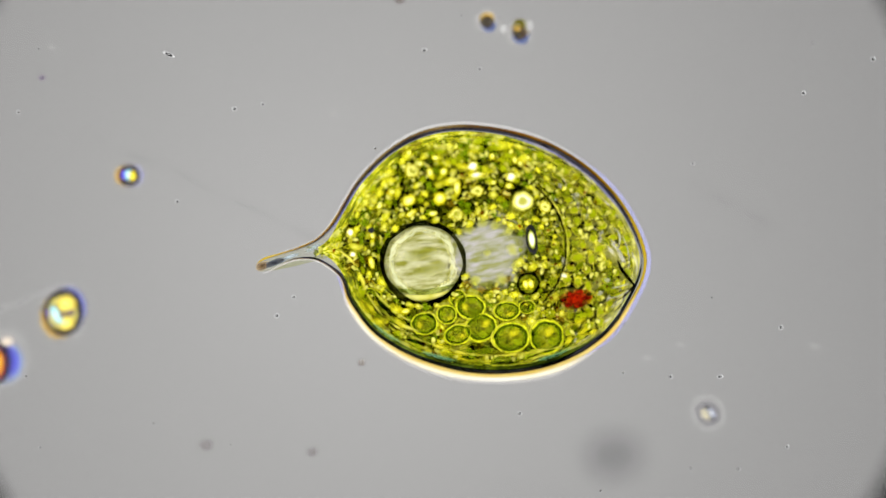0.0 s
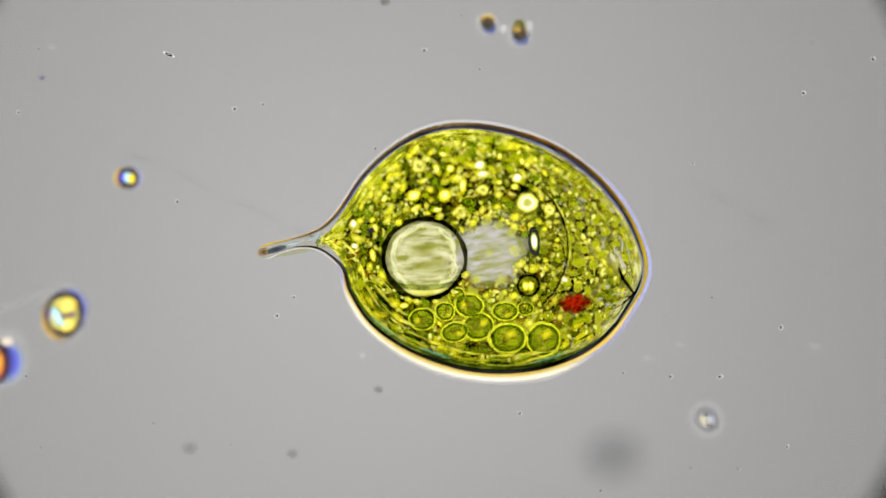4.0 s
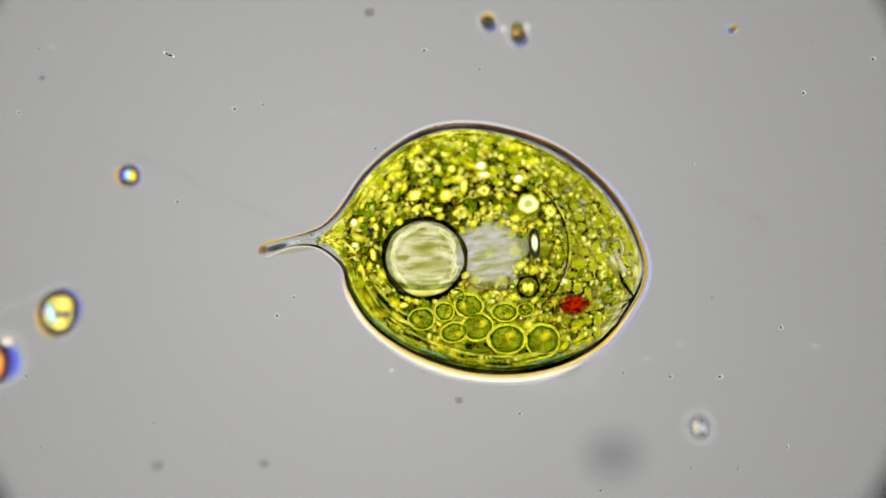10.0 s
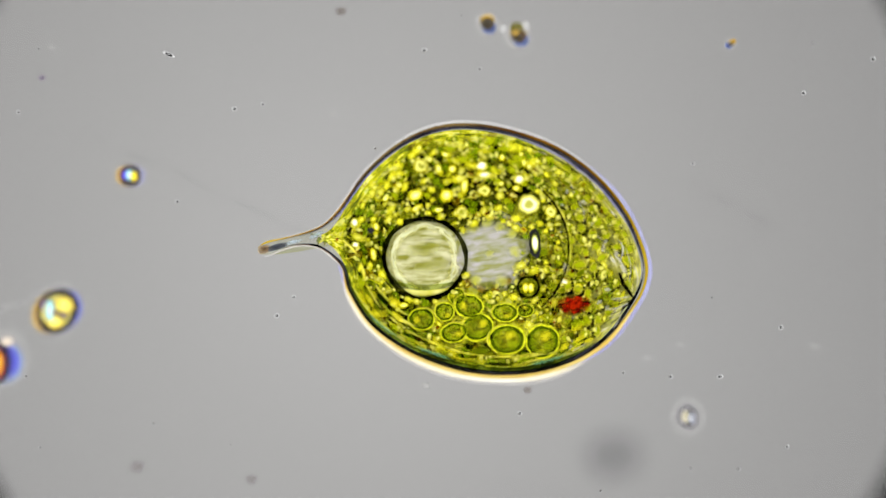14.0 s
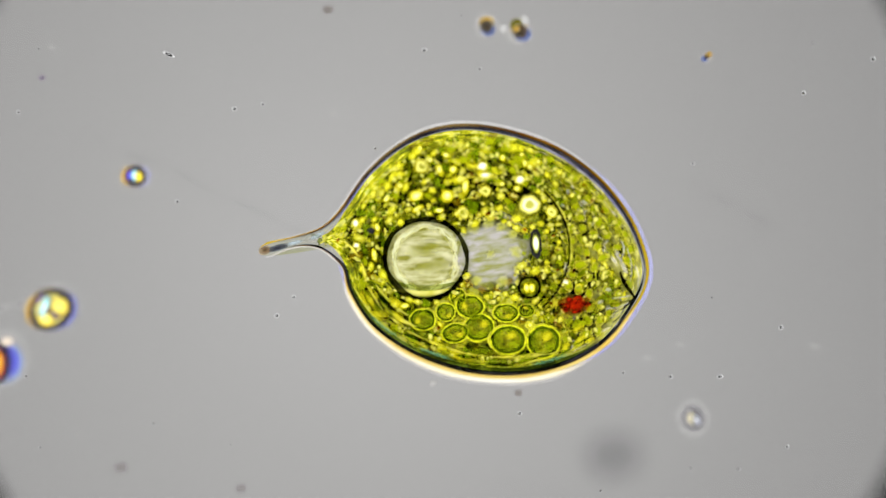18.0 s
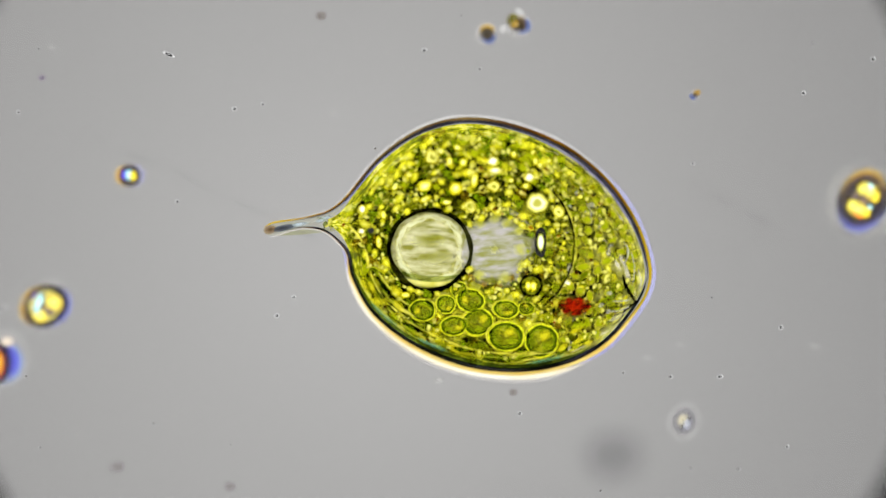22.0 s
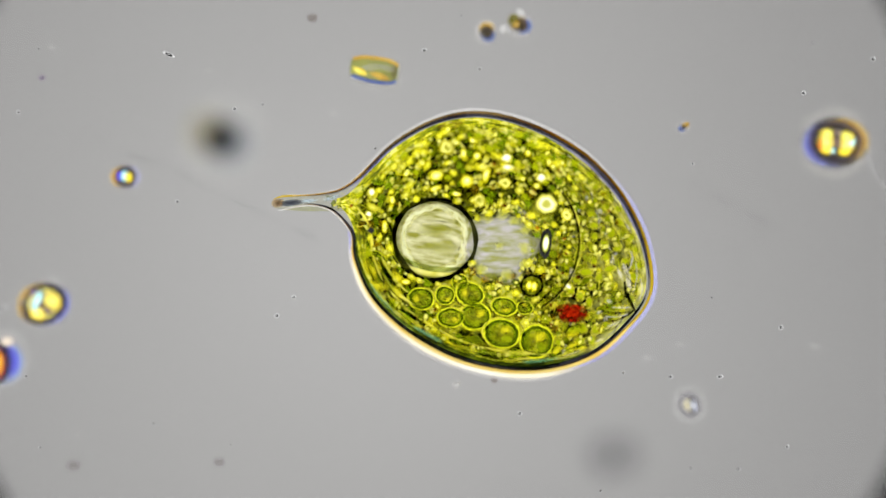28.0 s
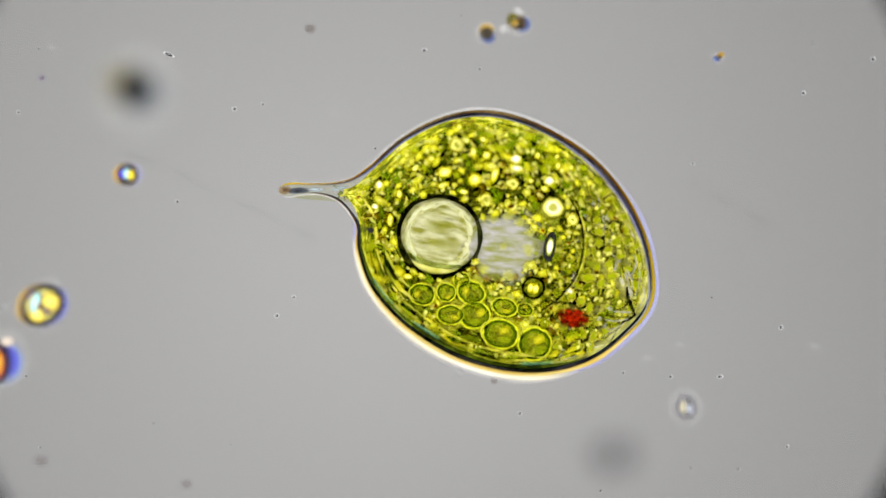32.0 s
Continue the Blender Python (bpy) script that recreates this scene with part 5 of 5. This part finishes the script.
def shiny(name, label, r, cover=0.9):
    """A small clear bead with a bright middle and a dark edge."""
    ob = new(name)
    tagged(ob, label, "bead")
    part("blue_side", ball(M_LILAC, 0.05, 1), ob, sized(0.04, 0, -0.04, r * 1.02, r * cover, 0.02))
    part("amber_side", ball(M_FRINGE_AMBER, 0.05, 1), ob, sized(-0.05, 0, -0.02, r * 1.1, r * cover * 1.1, 0.02))
    part("wall", ball(M_WALL_SOFT, 0.05, 1), ob, sized(0, 0, 0.02, r * 0.98, r * cover * 1.12, 0.03))
    part("violet_spot", ball(M_VIOLET_SOFT, 0.1, 1), ob, sized(-r * 0.40, 0.01, 0.05, r * 0.36, r * 0.55 * cover, 0.02))
    part("bright_spot", ball(M_SWIM_WHITE, 0.1, 1), ob, sized(-r * 0.06, 0.01, 0.07, r * 0.40, r * 0.66 * cover, 0.02))
    part("yellow_spot", ball(M_SWIM_YELLOW, 0.1, 2), ob, sized(r * 0.28, -r * 0.06, 0.09, r * 0.38, r * 0.60 * cover, 0.02))
    return ob


left_bead = shiny("clear_bead", "tiny clear bead with a white and yellow shine", 0.225)
oval_bead = new("oval_bead")
tagged(oval_bead, "tiny pale oval bead tumbling in the water", "bead")
for name, mat, x, y, z, rx, ry in (("wall", M_BEAD_WALL, 0, 0, 0, 0.23, 0.27), ("halo", M_HALO, 0, 0, -0.04, 0.36, 0.40), ("yellow_side", M_BEAD_CREAM, -0.035, 0.01, 0.04, 0.13, 0.17), ("pale_side", M_BEAD_ICE, 0.05, -0.03, 0.05, 0.10, 0.15)):
    part(name, ball(mat, 0.1, 1), oval_bead, sized(x, y, z, rx, ry, 0.02))
small_bead = new("blue_yellow_bead")
tagged(small_bead, "tiny particle, blue on one side and amber on the other", "particle")
part("halo", ball(M_SOFT, 0.1, 1), small_bead, sized(0, 0, -0.08, 0.11, 0.11, 0.02))
part("blue_half", ball(M_SIDE_BLUE, 0.2, 1), small_bead, sized(-0.035, -0.03, 0, 0.06, 0.055, 0.04))
part("amber_half", ball(M_BEAD_TOP, 0.2, 2), small_bead, sized(0.03, 0.03, 0.02, 0.075, 0.055, 0.04, 30))
part("dark_core", ball(M_BEAD, 0.2, 1), small_bead, sized(0.0, -0.005, 0.05, 0.045, 0.035, 0.03, 30))


def mote(name, label, mat, r, px, py, z):
    ob = new(name, ball(mat, 0.25, 2))
    ob.matrix_basis = sized(*spot(px, py, z), r, r * 0.85, r * 0.6)
    return tagged(ob, label, "mote")


top_mote = mote("drifting_mote", "small brownish mote drifting in the water", M_MOTE, 0.09, 700, 2, 0.1)
low_mote = mote("drifting_mote", "small grey mote drifting in the water", M_PALE_MOTE, 0.12, 290, 820, -2.0)
low_mote_b = mote("drifting_mote", "small grey mote drifting in the water", M_PALE_MOTE, 0.10, 450, 842, -1.4)
cell_mote = mote("dark_mote", "dark mote beside the green cell's edge", M_MOTE, 0.07, 905, 692, -0.6)
pale_mote = mote("pale_mote", "pale mote beside the green cell's edge", M_SOFT, 0.07, 780, 680, -0.6)
mote("violet_mote", "small violet mote lying still under the glass", M_VIOLET_MOTE, 0.075, 74, 138, -0.5)
mote("grey_smudge", "round grey smudge far below the slide", M_SMUDGE, 0.50, 1085, 806, -6.2)
for px, py, r in ((92, 84, 0.08), (590, 201, 0.09), (370, 124, 0.08), (1145, 634, 0.09), (1204, 610, 0.09), (138, 770, 0.07),
                  (307, 737, 0.07), (1442, 613, 0.10), (684, 94, 0.07)):
    tagged(mote("pale_mote", "faint pale mote lying on the slide", M_PALE_SOFT, r * 1.5, px, py, r * 0.9), group="pale motes")


def thread(points, r, mat, label):
    pts = spline([spot(x, y, -0.8) for x, y in points], 8, False)
    ob = new("slime_thread", fix_normals(tube("slime_thread", pts, [r * (0.6 + 0.4 * math.sin(i * 0.7)) for i in range(len(pts))], mat, seg=6, flat=0.12)))
    return tagged(ob, label, "thread")


thread(((150, 232), (215, 268), (300, 298), (390, 345), (480, 385), (560, 425)), 0.06, M_GHOST, "long faint thread of slime in the water")
thread(((1222, 325), (1260, 345), (1310, 372), (1370, 400)), 0.05, M_GHOST, "short faint thread of slime in the water")
thread(((0, 545), (30, 540), (60, 522), (84, 512)), 0.03, M_FAINT, "faint pale whip trailing in the water")
thread(((1290, 445), (1330, 425), (1355, 400)), 0.03, M_GHOST, "short faint thread of slime in the water")

# stand-ins for dust specks on the sensor: a black grain in a painted pale halo
dust = new("dust_speck", ball(M_SPECK, 0.2, 1, 10, 6))
tagged(dust, "tiny black dust speck with a pale rim", "dust speck", "dust specks on the glass")
dust.matrix_basis = sized(*spot(751, 89, 0.165), 0.025, 0.025, 0.16)
part("pale_rim", hoop(M_SPECK_RIM, 0.20, 0.06), dust, sized(0, 0, 0.4, 1.34, 1.34, 1))
part("pale_core", ball(M_SPECK_RIM, 0.1, 1, 10, 6), dust, sized(0, 0, 1.0, 0.42, 0.42, 0.2))
for px, py, k in ((849, 122, 0.8), (415, 193, 1), (465, 185, 0.8), (33, 199, 0.8), (314, 357, 0.8), (520, 526, 0.9), (490, 559, 1),
                  (46, 666, 0.8), (71, 792, 0.6), (272, 750, 0.5), (920, 732, 1), (1103, 660, 0.7), (1187, 667, 0.9), (1382, 580, 1),
                  (1226, 290, 0.8), (1422, 165, 1), (1545, 105, 1.1), (1438, 77, 0.5), (1393, 791, 0.9), (1307, 830, 0.6), (1063, 869, 0.6),
                  (664, 263, 0.6), (817, 28, 0.5), (68, 87, 0.5), (1259, 527, 0.5), (1222, 829, 0.5), (408, 787, 0.4)):
    d = copy_thing(dust, pose(*spot(px, py, 0.165)))
    d.scale = (0.025 * k, 0.025 * k, 0.16)
# stand-in for a grain of dust on the sensor
grit = new("dust_grit", ball(M_SPECK, 0.2, 1, 10, 6))
grit.matrix_basis = sized(*spot(657, 408, 0.70), 0.06, 0.055, 0.06)
tagged(grit, "black grain standing in for dust on the sensor", "dust grain")
for px, py, turn, long in ((299, 97, -24, 0.066), (1274, 667, 8, 0.034)):
    d = copy_thing(dust, pose(*spot(px, py, 0.165), 0, 0, turn))
    d.scale = (long, 0.023, 0.16)


# ---- what moves ----
def rows(path, z=None):
    """Rows (t, px, py, turn, z, roll) as poses, held before the first and after the last."""
    out = []
    for r in path:
        t, px, py = r[:3]
        turn = r[3] if len(r) > 3 else 0
        h = r[4] if len(r) > 4 else z
        h = h if h > -0.3 else FOCUS_Z - (0.3 - h) * 0.6     # depths below the glass
        roll = r[5] if len(r) > 5 else 0
        out.append((t, pose(*spot(px, py, h), roll, 0, turn)))
    if out[0][0] > 0:
        out.insert(0, (0, out[0][1]))
    if out[-1][0] < 32:
        out.append((32, out[-1][1]))
    return out


def motions():
    walk(cell, rows([(t, x, y, -a, 0) for t, x, y, a in (
        (0, 866, 449, -4.4), (0.5, 866, 449, -4.4), (1, 868, 449, -2.0), (2, 869, 448, -1.6), (3.5, 869, 448, -1.3), (5.5, 869.5, 449, -0.4),
        (6, 869, 449, -0.5), (9, 869, 449, -0.4), (11, 870, 450, -0.2), (13, 870, 450, 0), (16.5, 871, 450, -0.3), (19, 872, 451, -0.1),
        (21, 873, 451, 0.3), (21.5, 878, 445, 3.2), (22, 879, 443, 3.9), (23, 879, 443, 4.1), (24.5, 881, 443, 4.5), (25, 882, 442, 5.2),
        (25.5, 885, 438, 9.0), (27.5, 887, 437, 9.8), (28, 887, 437, 9.8), (29, 889, 437, 11.2), (30, 890, 438, 11.6), (31, 892, 438, 12.6),
        (32, 894, 438, 13.3))]))
    # the mouth and the eyespot shift a little within the cell
    walk(mouth, [(t, pose(0, d, 0)) for t, d in ((0, 0.03), (6, 0.03), (13, 0), (19, 0.02), (23, 0.04), (25, 0.05), (28, 0.08), (30, 0.11), (32, 0.14))])
    walk(eyespot, [(t, pose(spot_m.x + a, spot_m.y + d, 0.60, 0, 0, 4)) for t, a, d in ((0, 0.01, -0.02), (13, 0, 0), (19, -0.01, 0.01), (25, -0.02, -0.02), (30, -0.03, -0.05), (32, 0, -0.04))])
    walk(left_cell, rows([(0, 112, 553, -4), (2, 111, 553, -6), (3.5, 114, 556, -4), (5.5, 113, 555, -10), (7, 111, 549, -16), (9, 107, 555, -8),
                          (10, 104, 553, -14), (12, 100, 552, -22), (13, 102, 552, -26), (14.5, 101, 550, -38), (16.5, 96, 551, -48), (18, 91, 548, -52), (19, 88, 543, -52),
                          (21, 83, 543, -52), (23, 80, 539, -50), (25, 82, 537, -54), (28, 78, 538, -56), (30, 77, 539, -52), (32, 75, 540, -50)], -1.4))
    walk(left_bead, rows([(0, 229, 311), (2.5, 230, 311), (3.3, 228, 317), (5.5, 227, 310), (8, 229, 313), (10, 229, 311), (11.5, 236, 312),
                          (13, 235, 312), (14.5, 230, 311), (17, 239, 312), (18, 240, 312), (20, 232, 312), (22, 230, 311), (25, 227, 311),
                          (28, 222, 313), (29, 220, 313), (31, 226, 311), (32, 226, 309)], -1.25))
    walk(oval_bead, rows([(0, 1253, 732, 40), (2, 1251, 735, 0), (3.5, 1253, 741, 40), (5.5, 1238, 750, 0), (6, 1240, 752, 5), (7, 1245, 748, 30),
                          (8, 1256, 755, 60), (9, 1243, 752, 55), (10, 1238, 756, 20), (11, 1227, 746, 0), (12, 1226, 738, -20), (13, 1222, 739, -10),
                          (14.5, 1217, 738, 20), (17, 1227, 744, 40), (18, 1227, 741, 10), (19, 1218, 738, 0), (20, 1222, 747, 20), (21, 1219, 743, 0),
                          (22, 1211, 746, -20), (23, 1209, 739, 0), (25, 1216, 735, 30), (27.5, 1222, 724, 10), (28, 1221, 717, 20), (29, 1217, 714, 40),
                          (30, 1213, 708, 20), (31, 1216, 712, 0), (32, 1214, 721, 10)], -0.8))
    walk(bead_one, rows([(0, 862, 39), (3.5, 863, 42), (6, 862, 42), (9, 863, 39), (13, 863, 42), (16.5, 861, 43), (19, 861, 48), (20, 861, 51),
                         (20.5, 861, 58), (21, 862, 60), (25, 862, 58), (27.5, 861, 55), (29, 862, 60), (32, 861, 59)], -1.1))
    walk(bead_two, rows([(0, 920, 58, -10), (3, 920, 58, -10), (6, 919, 64, 0), (9, 918, 64, 0), (13, 918, 64, 5), (17, 920, 58, 15), (19, 921, 54, 25),
                         (20, 921, 52, 30), (20.5, 919, 46, 40), (21, 919, 44, 45), (25, 921, 43, 45), (28, 921, 44, 45), (30, 920, 41, 50), (32, 919, 41, 50)], -1.1))
    walk(small_bead, rows([(0, 1340, -40), (5.5, 1325, -4), (6, 1324, 2), (7, 1312, 5), (8, 1313, 22), (8.5, 1321, 27), (9, 1310, 30), (10, 1297, 52), (11, 1300, 58),
                           (12, 1311, 58), (12.5, 1313, 64), (13, 1307, 62), (14, 1293, 78), (14.5, 1281, 79), (16.5, 1260, 98), (17, 1254, 102),
                           (19, 1250, 100), (20, 1254, 130), (20.5, 1270, 146), (21, 1233, 162), (22, 1230, 168), (23, 1217, 178), (24, 1233, 184),
                           (25, 1220, 199), (27.5, 1216, 230), (28, 1210, 225), (28.5, 1198, 227), (29, 1206, 233), (29.5, 1212, 230), (30.1, 1212, 214),
                           (30.3, 1244, 146), (30.5, 1276, 115), (31, 1273, 108), (32, 1272, 101)], -0.6))
    walk(top_mote, rows([(0, 707, 0), (1.5, 694, 2), (3.5, 682, 2), (5.5, 670, 15), (6, 658, 21), (8, 667, 23), (9, 656, 22), (11, 652, 22), (12, 641, 13),
                         (13, 630, 19), (14.5, 594, 20), (17, 585, 16), (19, 575, 20), (23, 567, 30), (28, 553, 32), (30, 549, 45), (32, 549, 51)], -0.9))
    walk(low_mote, rows([(0, 365, 788), (6, 318, 803), (9, 288, 822), (13, 252, 826), (19, 210, 828), (23, 205, 826), (28, 130, 824), (32, 72, 816)], -2))
    walk(low_mote_b, rows([(0, 553, 800), (6, 500, 806), (9, 475, 815), (13, 450, 842), (19, 422, 865), (23, 404, 857), (28, 388, 818), (32, 330, 857)], -1.4))
    walk(cell_mote, rows([(0, 640, 642), (6, 690, 705), (9, 760, 712), (13, 935, 690), (19, 914, 696), (23, 905, 692), (25.5, 888, 676), (28, 875, 672), (32, 875, 673)], -0.6))
    walk(pale_mote, rows([(0, 640, 640), (6, 648, 628), (13, 740, 680), (17, 776, 685), (19, 757, 672), (23, 783, 676), (25, 785, 690), (28, 807, 681), (32, 815, 660)], -0.6))
    # the flagellate that crosses early on, rising as it goes
    walk(green_swimmer, rows([(0, 150, 1000, 60, -0.7), (5.4, 150, 980, 60, -0.7), (5.6, 158, 870, 60, -0.7), (5.7, 159, 776, 60, -0.6), (5.8, 206, 671, 65, -0.6), (5.9, 250, 594, 55, -0.6),
                              (6.0, 315, 537, 35, -0.6), (6.1, 368, 436, 60, -1.2), (6.2, 384, 327, 95, -1.8), (6.3, 408, 242, 70, -2.6), (6.4, 414, 145, 100, -4),
                              (6.5, 372, 64, 120, -6), (6.6, 323, 0, 140, -7), (6.7, 234, -60, 150, -7), (6.9, 120, -160, 150, -7)]))
    walk(high_swimmer, rows([(0, 900, -160, 0), (6.3, 850, -120, 0), (6.5, 985, -8, 10), (6.6, 1079, 8, 10), (6.7, 1155, 20, 0), (6.8, 1228, 35, 0), (6.9, 1313, 58, -10),
                             (7.0, 1406, 55, 10), (7.1, 1495, 26, 20), (7.2, 1556, 10, 20), (7.4, 1700, -60, 20)], -7))
    walk(deep_swimmer, rows([(0, 1640, 960, 30), (8.9, 1600, 930, 30), (9.1, 1503, 870, 30), (9.2, 1450, 855, 25), (9.3, 1390, 830, 20), (9.4, 1329, 800, 30),
                             (9.5, 1262, 757, 40), (9.6, 1204, 723, 30), (9.7, 1159, 687, 20), (9.8, 1091, 655, 10), (9.9, 1042, 640, 0), (10.2, 850, 520, 0),
                             (10.6, 606, 335, 0), (10.7, 553, 327, 0), (10.8, 465, 303, 10), (10.9, 390, 277, -20), (11, 337, 255, -30), (11.2, 303, 218, -20),
                             (11.5, 200, 170, 0), (11.7, 129, 234, 30), (12, 291, 415, -30), (12.2, 388, 481, -40), (12.5, 541, 610, -40), (12.7, 642, 703, -30),
                             (13, 711, 868, -10), (13.2, 760, 980, 0)], -10))
    walk(right_cell, rows([(0, 1700, 540, 0, -1.2), (18.2, 1690, 540, 0, -1.2), (18.5, 1540, 508, 0, -1.2), (18.6, 1442, 500, 20, -1.2), (18.7, 1374, 408, 60, -1.2), (18.8, 1357, 339, 90, -1.6, 60),
                           (18.9, 1349, 303, 60, -2.8, 120), (19, 1305, 270, 45, -5.5, 180), (19.2, 1278, 220, 20, -6, 180), (19.3, 1305, 252, 0, -6, 180), (19.4, 1264, 228, -20, -5.5, 180),
                           (19.5, 1216, 186, -20, -3.2, 120), (19.6, 1155, 158, -30, -1.8, 60), (19.7, 1123, 113, -60, -1.2), (19.8, 1091, 48, -60, -1.2), (19.9, 1034, 8, -30, -1.2),
                           (20, 1020, 0, -20, -1.2), (20.1, 1038, 24, -40, -1.2), (20.2, 1095, 61, -60, -1.2), (20.3, 1163, 113, -40, -1.2), (20.5, 1256, 250, -65, -1.2),
                           (20.7, 1357, 351, -30, -1.2), (21, 1418, 465, -45, -1.2), (21.2, 1487, 473, 20, -1.2), (21.5, 1470, 404, 0, -1.2), (22, 1527, 355, 60, -1.2),
                           (22.5, 1547, 403, 80, -1.2), (23, 1548, 405, 85, -1.2), (23.5, 1553, 408, 85, -1.2), (24, 1519, 335, 80, -1.2), (24.2, 1499, 271, 40, -1.2),
                           (24.5, 1483, 254, 5, -1.2), (25, 1487, 255, 0, -1.2), (27.5, 1480, 252, -5, -1.2), (29, 1479, 253, -5, -1.2), (29.5, 1467, 245, -30, -1.2),
                           (29.7, 1422, 267, 40, -1.2), (29.8, 1410, 290, 60, -1.2), (29.9, 1405, 311, 30, -1.2), (30, 1364, 324, 5, -1.2), (30.1, 1264, 275, -20, -1.2),
                           (30.2, 1248, 190, -80, -1.2), (30.3, 1301, 97, -110, -1.2), (30.4, 1297, 32, -90, -1.2), (30.5, 1297, -12, -90, -1.2), (30.7, 1300, -140, -90, -1.2)]))
    walk(side_swimmer, rows([(0, 1690, 660, 0), (18.6, 1680, 660, 0), (19, 1570, 690, 0), (19.1, 1540, 707, 0), (19.2, 1515, 727, 20), (19.3, 1511, 711, 30), (19.4, 1519, 690, 20),
                             (19.6, 1540, 720, 0), (19.7, 1527, 763, 0), (19.8, 1523, 790, 0), (19.9, 1546, 836, 0), (20, 1570, 876, 0), (20.3, 1620, 970, 0)], -6))
    walk(brown_swimmer, rows([(0, 1400, 1010, 0), (22.6, 1402, 1000, 0), (22.8, 1390, 880, 0), (22.9, 1337, 780, 10), (23, 1360, 640, 20), (23.1, 1386, 497, 10), (23.2, 1373, 347, 0),
                              (23.3, 1325, 210, -10), (23.4, 1280, 60, -10), (23.5, 1240, -90, 0), (23.7, 1200, -160, 0)], -1.7))
    walk(golden, rows([(0, -180, 290, 0), (27.4, -170, 280, 0), (27.6, -80, 262, 0), (27.7, 81, 226, 5), (27.8, 279, 182, 25), (27.9, 469, 113, 10), (28, 662, 124, -8),
                       (28.1, 832, 125, 10), (28.2, 978, 198, -25), (28.3, 1167, 250, -15), (28.4, 1313, 291, 0), (28.5, 1262, 300, 0), (28.6, 1248, 299, 0), (28.7, 1430, 278, 30),
                       (28.8, 1590, 230, 30), (29, 1740, 180, 30)], -0.75))
    walk(late_swimmer, rows([(0, 250, -120), (25.6, 300, -110), (26.5, 360, 60), (27.5, 396, 208), (28, 394, 246), (28.5, 348, 264), (29, 346, 235), (29.5, 305, 184),
                             (30, 355, 167), (30.5, 400, 128), (31, 385, 180), (31.5, 320, 212), (32, 240, 158)], -9))
    rest = pose(*spot(4, 640, -0.9))
    walk(edge_cell, [(0, rest), (32, rest)])


motions()
